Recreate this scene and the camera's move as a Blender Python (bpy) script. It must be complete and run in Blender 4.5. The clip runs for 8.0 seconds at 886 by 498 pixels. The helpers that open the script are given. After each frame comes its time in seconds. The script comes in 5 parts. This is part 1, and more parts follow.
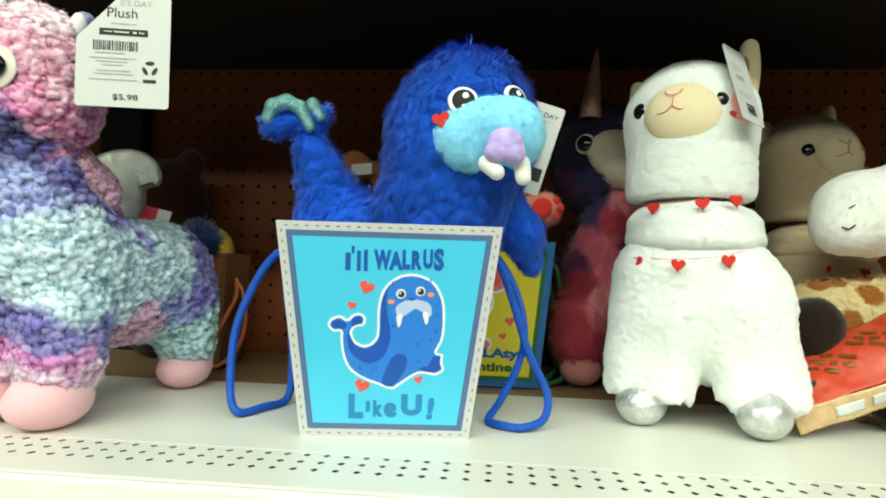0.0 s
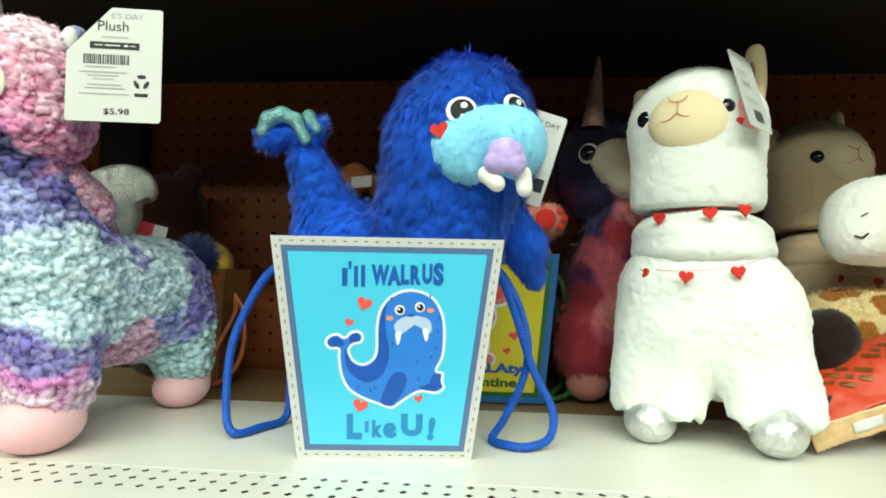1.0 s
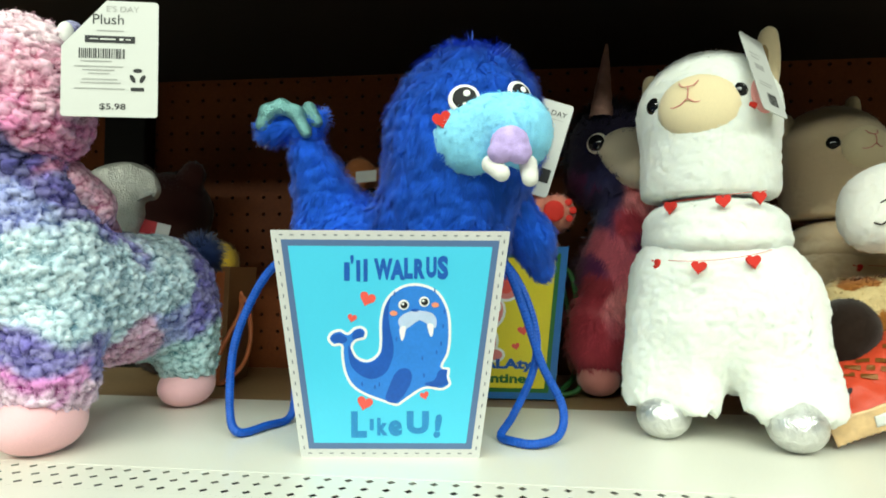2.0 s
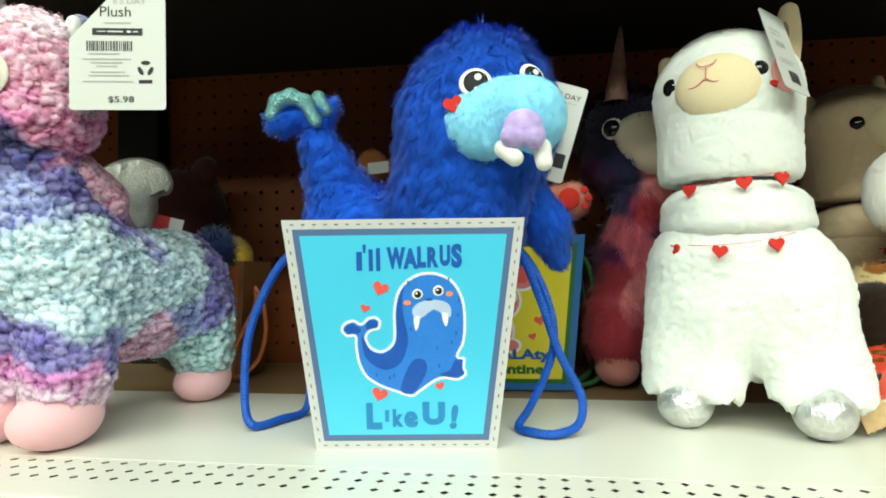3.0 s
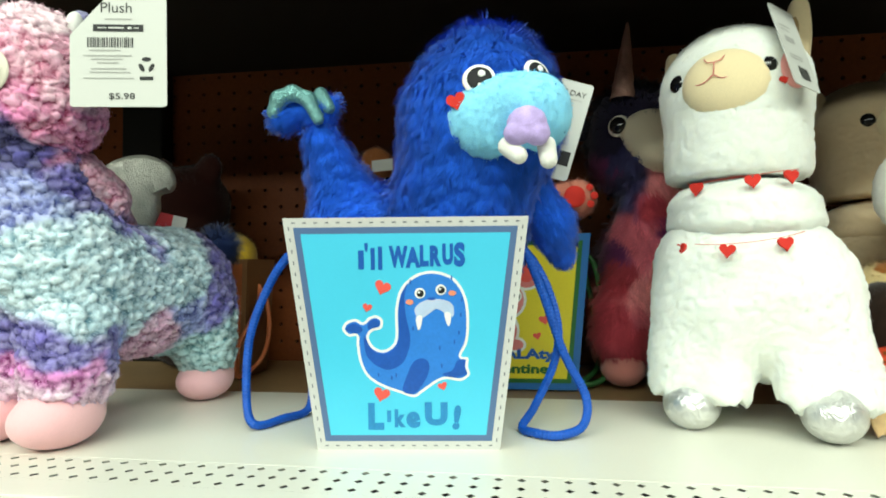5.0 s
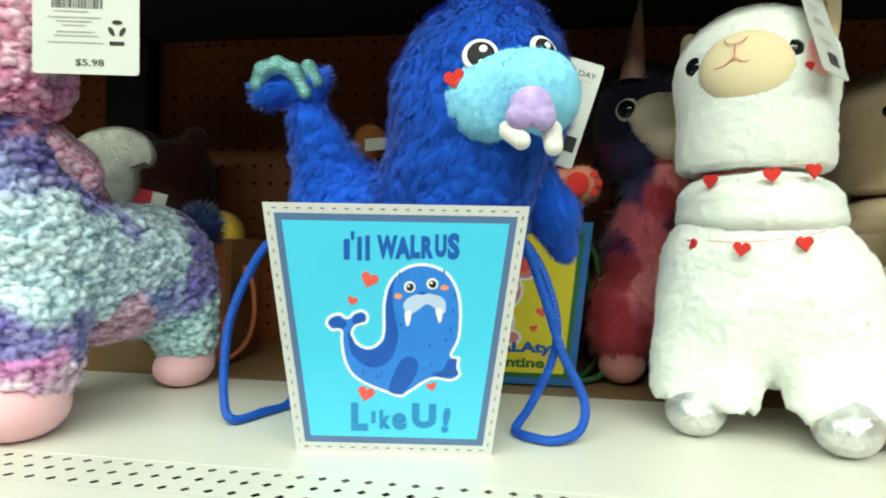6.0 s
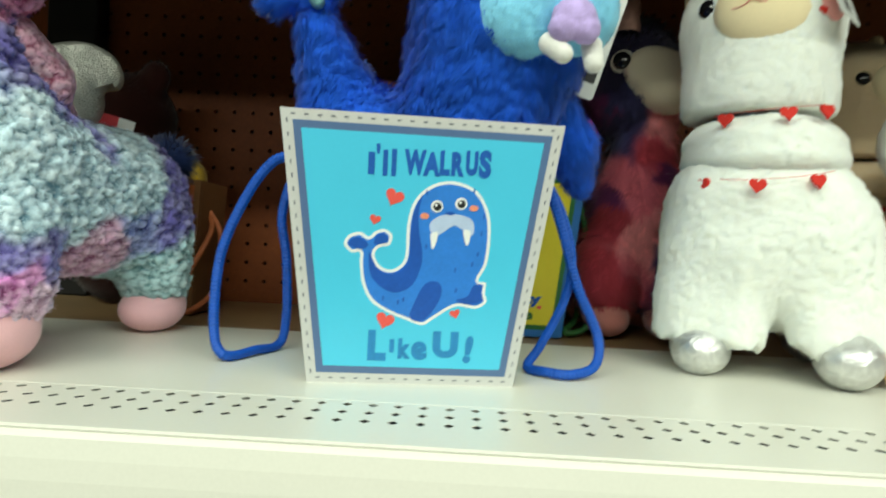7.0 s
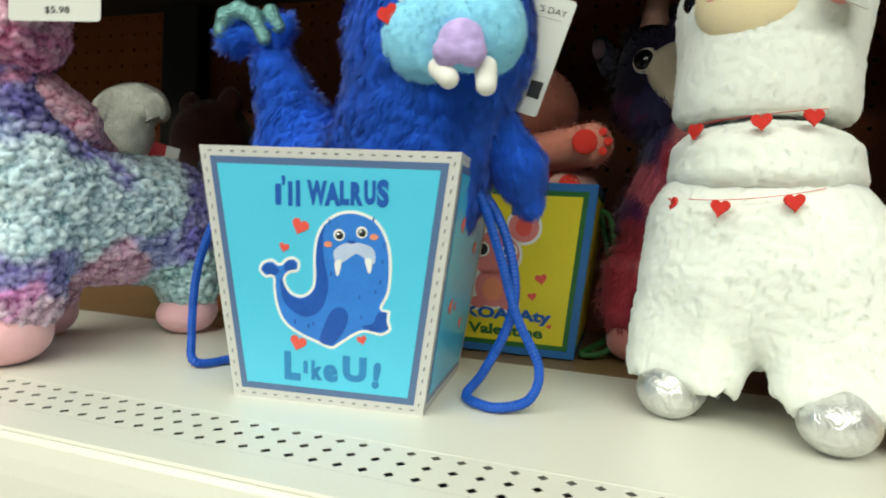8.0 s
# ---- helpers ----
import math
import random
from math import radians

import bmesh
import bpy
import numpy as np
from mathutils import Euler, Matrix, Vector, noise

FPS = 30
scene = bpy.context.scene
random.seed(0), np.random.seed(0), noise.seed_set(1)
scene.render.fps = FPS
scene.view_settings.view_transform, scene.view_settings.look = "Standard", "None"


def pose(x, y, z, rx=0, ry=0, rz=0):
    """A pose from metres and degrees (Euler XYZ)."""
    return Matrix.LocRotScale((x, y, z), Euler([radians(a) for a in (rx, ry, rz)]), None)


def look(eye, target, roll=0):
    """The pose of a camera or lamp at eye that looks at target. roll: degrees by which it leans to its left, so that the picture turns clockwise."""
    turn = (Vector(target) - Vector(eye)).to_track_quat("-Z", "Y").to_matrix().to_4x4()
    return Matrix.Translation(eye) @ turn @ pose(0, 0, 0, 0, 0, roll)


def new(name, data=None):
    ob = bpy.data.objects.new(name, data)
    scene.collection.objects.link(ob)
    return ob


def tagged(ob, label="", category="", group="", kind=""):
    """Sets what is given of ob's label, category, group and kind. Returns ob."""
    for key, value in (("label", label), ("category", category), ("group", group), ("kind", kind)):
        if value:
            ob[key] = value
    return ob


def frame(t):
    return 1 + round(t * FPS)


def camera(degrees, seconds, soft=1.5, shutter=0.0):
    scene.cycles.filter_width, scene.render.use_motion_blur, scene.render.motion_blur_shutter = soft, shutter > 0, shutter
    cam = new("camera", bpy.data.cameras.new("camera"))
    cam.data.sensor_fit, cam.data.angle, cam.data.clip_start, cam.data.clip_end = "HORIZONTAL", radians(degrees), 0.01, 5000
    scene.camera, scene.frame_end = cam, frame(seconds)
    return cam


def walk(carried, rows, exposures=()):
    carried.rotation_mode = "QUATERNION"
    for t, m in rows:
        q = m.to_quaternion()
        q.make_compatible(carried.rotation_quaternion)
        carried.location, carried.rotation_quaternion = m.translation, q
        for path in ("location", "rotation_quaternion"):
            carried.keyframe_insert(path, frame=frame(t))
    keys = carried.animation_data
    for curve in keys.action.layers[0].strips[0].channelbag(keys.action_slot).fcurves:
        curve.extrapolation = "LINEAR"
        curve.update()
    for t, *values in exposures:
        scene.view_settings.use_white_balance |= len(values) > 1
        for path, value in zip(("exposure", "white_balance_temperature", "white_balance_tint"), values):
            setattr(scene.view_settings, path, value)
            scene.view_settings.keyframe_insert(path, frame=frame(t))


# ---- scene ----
cam = camera(71.1, 8.0, soft=1.8, shutter=0.5)
PATH = [
    (0, (0.12, 0.044, 0.138), (-0.069, 2.034, 0.198), 1.7),
    (0.5, (0.123, 0.054, 0.142), (-0.116, 2.039, 0.217), 1.6),
    (1, (0.123, 0.059, 0.141), (-0.084, 2.046, 0.236), 1.1),
    (1.5, (0.126, 0.065, 0.14), (-0.092, 2.051, 0.234), 0.9),
    (3, (0.127, 0.081, 0.133), (-0.164, 2.058, 0.204), -0.6),
    (3.5, (0.125, 0.078, 0.132), (-0.175, 2.054, 0.205), -0.5),
    (4, (0.127, 0.073, 0.132), (-0.162, 2.05, 0.212), -0.8),
    (4.5, (0.129, 0.073, 0.133), (-0.166, 2.049, 0.217), -0.9),
    (5.8, (0.128, 0.12, 0.139), (-0.209, 2.092, 0.14), 0.3),
    (6, (0.126, 0.121, 0.144), (-0.175, 2.098, 0.135), 1.1),
    (6.3, (0.112, 0.121, 0.147), (-0.065, 2.113, 0.158), 3.1),
    (6.5, (0.104, 0.123, 0.134), (-0.049, 2.116, 0.175), 3.6),
    (6.8, (0.07, 0.124, 0.108), (0.044, 2.124, 0.118), 3.6),
    (7, (0.059, 0.137, 0.095), (-0.002, 2.136, 0.068), 2.8),
    (7.3, (0.102, 0.141, 0.103), (-0.096, 2.129, -0.001), 2.4),
    (7.5, (0.136, 0.146, 0.11), (-0.164, 2.121, 0.012), 3.4),
    (7.7, (0.188, 0.156, 0.12), (-0.308, 2.092, 0.024), 4.4),
    (8, (0.234, 0.171, 0.128), (-0.409, 2.065, 0.042), 3.0),
]
walk(cam, [(t, look(eye, target, roll)) for t, eye, target, roll in PATH],
     exposures=[(0.0, -0.14, 6500, 10), (1.0, -0.06, 6500, 10), (3.5, -0.07, 6500, 10), (4.7, -0.06, 6500, 10), (6.3, -0.05, 6500, 10), (7.0, -0.36, 6550, 10.5), (7.5, -0.42, 6600, 13), (8.0, -0.33, 6700, 17)])

# ---- world and light ----
world = bpy.data.worlds.new("store_air")
world.use_nodes = True
world.node_tree.nodes["Background"].inputs["Color"].default_value = (1.0, 0.97, 0.9, 1)
world.node_tree.nodes["Background"].inputs["Strength"].default_value = 0.012
scene.world = world


def strip_light(y, z, power, depth=0.3):
    """A long fluorescent row over the aisle, running along the shelves."""
    lamp = bpy.data.lights.new("fluorescent_row", "AREA")
    lamp.shape, lamp.size, lamp.size_y, lamp.energy = "RECTANGLE", 7.0, depth, power
    lamp.color = (0.91, 1.0, 0.845)
    ob = new("fluorescent_row", lamp)
    ob.matrix_world = look((0.1, y, z), (0.1, 0.5, 0.0))
    return tagged(ob, "long white fluorescent ceiling light over the aisle", "light", "ceiling lights", "structure")


strip_light(-0.45, 2.45, 54)
strip_light(-2.5, 2.45, 240)
strip_light(-5.4, 2.45, 112)


# ---- mesh tools ----
def smin(a, b, k):
    h = np.clip(0.5 + 0.5 * (b - a) / k, 0, 1)
    return b + (a - b) * h - k * h * (1 - h)


def turn_z(deg):
    c, s = math.cos(radians(deg)), math.sin(radians(deg))
    return np.array(((c, -s, 0), (s, c, 0), (0, 0, 1)))


class Soft:
    """A stuffed form: balls and limbs that flow into one another."""

    def __init__(self, blend=0.02):
        self.floor, self.blend, self.items, self.lo, self.hi = None, blend, [], np.full(3, 9.0), np.full(3, -9.0)

    def grow(self, lo, hi):
        self.lo, self.hi = np.minimum(self.lo, lo), np.maximum(self.hi, hi)

    def ball(self, c, r, yaw=0.0, k=None):
        c, r = np.array(c, float), np.array(r if np.ndim(r) else (r, r, r), float)
        self.items.append(("ball", c, r, turn_z(-yaw), k or self.blend))
        m = r.max() if yaw else r
        self.grow(c - m, c + m)
        return self

    def limb(self, a, b, ra, rb, k=None):
        a, b = np.array(a, float), np.array(b, float)
        self.items.append(("limb", a, b, ra, rb, k or self.blend))
        self.grow(np.minimum(a - ra, b - rb), np.maximum(a + ra, b + rb))
        return self

    def dist(self, p):
        d = None
        for it in self.items:
            if it[0] == "ball":
                q = (p - it[1]) @ it[3].T
                k0 = np.linalg.norm(q / it[2], axis=1)
                k1 = np.linalg.norm(q / it[2] ** 2, axis=1) + 1e-9
                e = k0 * (k0 - 1) / k1
            else:
                _, a, b, ra, rb, _ = it
                ab = b - a
                t = np.clip((p - a) @ ab / (ab @ ab), 0, 1)
                e = np.linalg.norm(p - a - t[:, None] * ab, axis=1) - (ra + (rb - ra) * t)
            d = e if d is None else smin(d, e, it[-1])
        if self.floor is not None:
            d = -smin(-d, p[:, 2] - self.floor, 0.006)
        return d

    def normal(self, p):
        g = np.stack([self.dist(p + o) - self.dist(p - o) for o in np.eye(3) * 8e-4], 1)
        return g / (np.linalg.norm(g, axis=1)[:, None] + 1e-9)

    def mesh(self, h):
        """Vertices and quads of the surface, on a grid of step h."""
        lo = self.lo - 3 * h
        blocks = np.ceil((self.hi + 3 * h - lo) / (4 * h)).astype(int)
        cc = np.stack(np.meshgrid(*[(np.arange(n) + 0.375) * 4 * h for n in blocks], indexing="ij"), -1) + lo
        dc = self.dist(cc.reshape(-1, 3)).reshape(blocks)
        near = np.abs(dc) < 7.5 * h
        d = dc.repeat(4, 0).repeat(4, 1).repeat(4, 2)
        mask = near.repeat(4, 0).repeat(4, 1).repeat(4, 2)
        idx = np.argwhere(mask)
        d[mask] = self.dist(lo + idx * h)
        ins = d < 0
        corner = [(i, j, k) for i in (0, 1) for j in (0, 1) for k in (0, 1)]
        nx, ny, nz = d.shape

        def cut(a, c):
            return a[c[0]:nx - 1 + c[0], c[1]:ny - 1 + c[1], c[2]:nz - 1 + c[2]]

        count = sum(cut(ins, c).astype(np.int8) for c in corner)
        cells = np.argwhere((count > 0) & (count < 8))
        number = np.full((nx, ny, nz), -1)
        number[tuple(cells.T)] = np.arange(len(cells))
        total, n = np.zeros((len(cells), 3)), np.zeros(len(cells))
        for c in corner:
            for ax in range(3):
                if c[ax]:
                    continue
                e = list(c)
                e[ax] = 1
                a, b = d[tuple((cells + c).T)], d[tuple((cells + e).T)]
                x = (a < 0) != (b < 0)
                t = np.where(x, a / np.where(x, a - b, 1), 0)
                pt = np.array(c, float)[None].repeat(len(cells), 0)
                pt[:, ax] += t
                total += pt * x[:, None]
                n += x
        verts = lo + (cells + total / n[:, None]) * h
        faces = []
        for ax in range(3):
            u, v = (ax + 1) % 3, (ax + 2) % 3
            step = np.zeros(3, int)
            step[ax] = 1
            a = ins[tuple(slice(0, s - o) for s, o in zip(ins.shape, step))]
            b = ins[tuple(slice(o, s) for s, o in zip(ins.shape, step))]
            for flip, sel in ((False, a & ~b), (True, ~a & b)):
                e = np.argwhere(sel)
                e = e[(e[:, u] > 0) & (e[:, v] > 0)]
                eu, ev = np.zeros(3, int), np.zeros(3, int)
                eu[u], ev[v] = 1, 1
                q = np.stack([number[tuple((e - o).T)] for o in (eu + ev, ev, 0 * eu, eu)], 1)
                faces.append(q[:, ::-1] if flip else q)
        faces = np.concatenate(faces)
        return verts, faces[(faces >= 0).all(1)]


def hashed(c, salt=0):
    """Three random numbers for each integer cell."""
    c = c.astype(np.int64)
    n = c[..., 0] * 73856093 ^ c[..., 1] * 19349663 ^ c[..., 2] * 83492791 ^ (salt * 2654435761)
    out = []
    for k in (1, 2, 3):
        m = (n * (6364136223846793005 % (2 ** 31) + 2 * k) + 1442695 * k) & 0x7FFFFFFF
        m = ((m >> 13) ^ m) * 1274126177 & 0x7FFFFFFF
        out.append(((m >> 7) ^ m) % 65536 / 65536.0)
    return np.stack(out, -1)


def cells_of(p, size, salt=0):
    """Distance to the nearest scattered seed, the gap to the second, the seed's place and its random numbers."""
    q = p / size
    base = np.floor(q)
    best, second = np.full(len(p), 9.0), np.full(len(p), 9.0)
    seed, rnd = np.zeros_like(p), np.zeros_like(p)
    for i in (-1, 0, 1):
        for j in (-1, 0, 1):
            for k in (-1, 0, 1):
                c = base + (i, j, k)
                s = c + hashed(c, salt)
                dd = np.linalg.norm(s - q, axis=1)
                win = dd < best
                second = np.where(win, best, np.minimum(second, dd))
                best = np.where(win, dd, best)
                seed[win] = s[win]
                rnd[win] = hashed(c, salt + 7)[win]
    return best, second - best, seed * size, rnd


def soft_noise(p, size, salt=0):
    """Smooth random field between -1 and 1."""
    q = p / size
    b = np.floor(q)
    f = q - b
    f = f * f * (3 - 2 * f)
    out = np.zeros(len(p))
    for i in (0, 1):
        for j in (0, 1):
            for k in (0, 1):
                w = (f[:, 0] if i else 1 - f[:, 0]) * (f[:, 1] if j else 1 - f[:, 1]) * (f[:, 2] if k else 1 - f[:, 2])
                out += w * (hashed(b + (i, j, k), salt)[:, 0] * 2 - 1)
    return out


ROOTS = {}


def thing(name, m, label, category, group="", kind=""):
    ob = new(name)
    ob.matrix_world = m
    ob.empty_display_size = 0.02
    ROOTS[ob] = np.array(m.inverted())
    return tagged(ob, label, category, group, kind)


def link(name, me, material, parent, label=""):
    for mat in (material if isinstance(material, (list, tuple)) else (material,)):
        me.materials.append(mat)
    ob = new(name, me)
    if parent is not None:
        ob.parent = parent
        ROOTS[ob] = ROOTS[parent]
    return tagged(ob, label) if label else ob


def raw(name, verts, faces, material, parent=None, label="", smooth=True, local=False, colours=None, normals=None):
    """One mesh object from arrays, under a thing; verts are in the world unless local."""
    verts = np.asarray(verts, float)
    if parent is not None and not local:
        m = ROOTS[parent]
        verts = verts @ m[:3, :3].T + m[:3, 3]
    me = bpy.data.meshes.new(name)
    me.from_pydata(verts.tolist(), [], faces if isinstance(faces, list) else faces.tolist())
    if smooth:
        me.polygons.foreach_set("use_smooth", [True] * len(me.polygons))
    if colours is not None:
        rgba = np.concatenate([colours, np.ones((len(colours), 1))], 1).astype(np.float32)
        me.color_attributes.new("Col", "FLOAT_COLOR", "POINT").data.foreach_set("color", rgba.ravel())
    if normals is not None:
        me.normals_split_custom_set_from_vertices(normals.tolist())
    me.update()
    return link(name, me, material, parent, label)


def weld(ob):
    """Joins the corners that neighbouring pieces of a pierced sheet share."""
    bm = bmesh.new()
    bm.from_mesh(ob.data)
    bmesh.ops.remove_doubles(bm, verts=bm.verts, dist=1e-5)
    bm.to_mesh(ob.data)
    bm.free()
    return ob


def part(name, bm, material, parent, label="", smooth=False, local=False):
    """Links a bmesh as one mesh object under a thing or a part."""
    if parent is not None and not local:
        m = ROOTS[parent]
        bm.transform(Matrix(m.tolist()))
    me = bpy.data.meshes.new(name)
    bm.normal_update()
    bm.to_mesh(me)
    bm.free()
    if smooth:
        me.polygons.foreach_set("use_smooth", [True] * len(me.polygons))
    return link(name, me, material, parent, label)


def blades(vn, v, f, rng, density, length, width, lift, flow, clump, colour, calm=1.0, hem=-1.0):
    """Short hairs that stand on a surface in tufts: vertices, faces, normals, colours."""
    tri = np.concatenate([f[:, [0, 1, 2]], f[:, [0, 2, 3]]])
    a, b, c = v[tri[:, 0]], v[tri[:, 1]], v[tri[:, 2]]
    area = np.linalg.norm(np.cross(b - a, c - a), axis=1) / 2
    n = int(area.sum() * density)
    pick = rng.choice(len(tri), n, p=area / area.sum())
    r1, r2 = np.sqrt(rng.random(n)), rng.random(n)
    p = (1 - r1)[:, None] * a[pick] + (r1 * (1 - r2))[:, None] * b[pick] + (r1 * r2)[:, None] * c[pick]
    nor = vn[tri[pick, 0]] + vn[tri[pick, 1]] + vn[tri[pick, 2]]
    nor /= np.linalg.norm(nor, axis=1)[:, None] + 1e-9
    _, _, seed, rnd = cells_of(p, clump, 3)
    wind = np.asarray(flow, float)[None] + (rnd - 0.5) * 0.9
    wind -= nor * (wind * nor).sum(1)[:, None]
    d = nor * lift + wind * (1 - lift) + rng.normal(0, 0.09, (n, 3))
    d /= np.linalg.norm(d, axis=1)[:, None]
    size = length * (0.65 + 0.7 * rng.random(n)) * (0.8 + 0.4 * rnd[:, 0])
    size *= 1 + 0.9 * (p[:, 2] < hem)
    side = np.cross(nor, d)
    side /= np.linalg.norm(side, axis=1)[:, None] + 1e-6
    side *= (width * (0.7 + 0.6 * rng.random(n)))[:, None] / 2
    tip = p + d * size[:, None]
    tip += (seed - p) * 0.3 * (np.linalg.norm(seed - p, axis=1) < clump)[:, None]
    tip += nor * np.clip(0.0006 - ((tip - p) * nor).sum(1), 0, None)[:, None]
    mid = (p + tip) / 2 + nor * (size * 0.14)[:, None]
    base = p - nor * 0.0008
    pts = np.stack([base - side, base + side, mid + side * 0.8, mid - side * 0.8, tip], 1).reshape(-1, 3)
    k = np.arange(n)[:, None] * 5
    quads = (k + [[3, 2, 1, 0]]).tolist()
    tris = (k + [[4, 2, 3]]).tolist()
    soft = nor + d * 0.12 + rng.normal(0, 0.07, (n, 3))
    soft /= np.linalg.norm(soft, axis=1)[:, None]
    tone = colour(p) * (1 + calm * (0.28 * (rnd[:, 1] - 0.5) + rng.normal(0, 0.04, n)))[:, None]
    return pts, quads + tris, soft.repeat(5, 0), np.clip(tone, 0, 1).repeat(5, 0)


def plush(name, form, material, parent, colour, step=0.003, label="", local=False, hair=None, nubs=None, lumps=0.0, tuft=None, fuzz=None, seed=1, calm=1.0, hem=-1.0, ragged=None):
    """A stuffed part. hair: density, length, width, lift, flow, clump. nubs: size and height of fleece curls."""
    v, f = form.mesh(step)
    paint = colour if callable(colour) else (lambda p: np.tile(np.array(colour, float), (len(p), 1)))
    nor = form.normal(v)
    if lumps:
        v = v + nor * (soft_noise(v, 0.03, seed) * lumps)[:, None]
    if nubs:
        warp = np.stack([soft_noise(v, nubs[0] * 1.6, seed + s) for s in (3, 4, 5)], 1) * nubs[0] * 0.35
        near, gap, _, rnd = cells_of((v + warp) * (0.8, 0.8, 1.35), nubs[0], seed)
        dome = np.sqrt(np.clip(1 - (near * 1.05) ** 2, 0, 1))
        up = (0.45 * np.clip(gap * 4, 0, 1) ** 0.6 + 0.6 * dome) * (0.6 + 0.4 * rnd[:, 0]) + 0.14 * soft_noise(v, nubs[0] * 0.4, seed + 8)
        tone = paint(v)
        # Shade between the curls goes into the dye: darker gaps, paler tips.
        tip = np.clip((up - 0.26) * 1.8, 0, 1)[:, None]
        gap_shade = tone ** 2.6 * 0.34
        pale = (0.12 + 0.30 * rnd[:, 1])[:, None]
        tone = gap_shade * (1 - tip) + (tone * (1 - pale) + pale * tone.max(1)[:, None]) * tip
        v = v + nor * (nubs[1] * (up - 0.45))[:, None] + (rnd - 0.5) * nubs[1] * 0.35
        if not fuzz:
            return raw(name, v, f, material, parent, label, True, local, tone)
        fn = np.cross(v[f[:, 2]] - v[f[:, 0]], v[f[:, 3]] - v[f[:, 1]])
        vn = np.zeros_like(v)
        for c in range(4):
            np.add.at(vn, f[:, c], fn)
        vn /= np.linalg.norm(vn, axis=1)[:, None] + 1e-12
        pts, fs, ns, cs = blades(vn, v, f, np.random.default_rng(seed), *fuzz, lambda p: paint(p) * 0.86 + 0.14 * paint(p).max(1)[:, None], 0.5)
        faces = f.tolist() + [[i + len(v) for i in q] for q in fs]
        return raw(name, np.concatenate([v, pts]), faces, material, parent, label, True, local, np.concatenate([tone, cs]), np.concatenate([vn, ns]))
    if tuft:
        warp = np.stack([soft_noise(v, tuft[0] * 1.5, seed + s) for s in (3, 4, 5)], 1) * tuft[0] * 0.4
        near, gap, _, rnd = cells_of((v + warp) * (0.85, 0.85, 1.3), tuft[0], seed + 2)
        v = v + nor * (tuft[1] * (np.clip(gap * 2.2, 0, 1) ** 0.7 * (0.5 + 0.5 * rnd[:, 0]) - 0.5))[:, None]
        if len(tuft) > 2:
            near, gap, _, rnd = cells_of((v + warp * 0.3) * (1, 1, 0.75), tuft[2], seed + 6)
            v = v + nor * (tuft[3] * (np.sqrt(np.clip(1 - near ** 2, 0, 1)) * (0.4 + 0.6 * rnd[:, 0]) - 0.4))[:, None]
        if ragged:
            low = np.clip((ragged[0] - v[:, 2]) / 0.012, 0, 1)
            v[:, 2] -= low * ragged[1] * (soft_noise(v * (1, 1, 0.1), 0.009, seed + 9) + 0.6 * soft_noise(v * (1, 1, 0.1), 0.004, seed + 10) + 0.3)
        fn = np.cross(v[f[:, 2]] - v[f[:, 0]], v[f[:, 3]] - v[f[:, 1]])
        vn = np.zeros_like(v)
        for c in range(4):
            np.add.at(vn, f[:, c], fn)
        vn /= np.linalg.norm(vn, axis=1)[:, None] + 1e-12
        nor = nor * 0.35 + vn * 0.65
        nor /= np.linalg.norm(nor, axis=1)[:, None] + 1e-9
    tone = paint(v)
    if not hair:
        return raw(name, v, f, material, parent, label, True, local, tone)
    rng = np.random.default_rng(seed)
    pts, fs, ns, cs = blades(nor, v, f, rng, *hair, paint, calm, hem)
    faces = f.tolist() + [[i + len(v) for i in q] for q in fs]
    return raw(name, np.concatenate([v, pts]), faces, material, parent, label, True, local,
               np.concatenate([tone * (1 - 0.1 * calm), cs]), np.concatenate([nor, ns]))


def tube(points, radius, sides=12, step=0.002, braid=0.0, closed=False):
    """A round cord along a smooth line through the points: vertices and quads."""
    p = np.array(points, float)
    ext = np.concatenate([[2 * p[0] - p[1]], p, [2 * p[-1] - p[-2]]])
    line = []
    for i in range(1, len(ext) - 2):
        n = max(2, int(np.linalg.norm(ext[i + 1] - ext[i]) / step))
        t = np.linspace(0, 1, n, endpoint=False)[:, None]
        a, b, c, d = ext[i - 1:i + 3]
        line.append(0.5 * (2 * b + (c - a) * t + (2 * a - 5 * b + 4 * c - d) * t ** 2 + (3 * b - a - 3 * c + d) * t ** 3))
    line = np.concatenate(line + [p[-1:]])
    tan = np.gradient(line, axis=0)
    tan /= np.linalg.norm(tan, axis=1)[:, None]
    up = np.array((0.3, 0.2, 0.93))
    vs = []
    run = np.concatenate([[0], np.cumsum(np.linalg.norm(np.diff(line, axis=0), axis=1))])
    for q, t, s in zip(line, tan, run):
        up = up - t * (up @ t)
        up /= np.linalg.norm(up)
        w = np.cross(t, up)
        th = np.arange(sides) * 2 * np.pi / sides
        r = radius * (1 + braid * np.sin(3 * th + s * 1100) * np.sin(3 * th - s * 1100))
        vs.append(q + r[:, None] * (np.cos(th)[:, None] * up + np.sin(th)[:, None] * w))
    m = len(vs)
    fs = [[i * sides + j, i * sides + (j + 1) % sides, (i + 1) * sides + (j + 1) % sides, (i + 1) * sides + j] for i in range(m - 1) for j in range(sides)]
    fs += [list(range(sides))[::-1], [(m - 1) * sides + j for j in range(sides)]]
    return np.concatenate(vs), fs


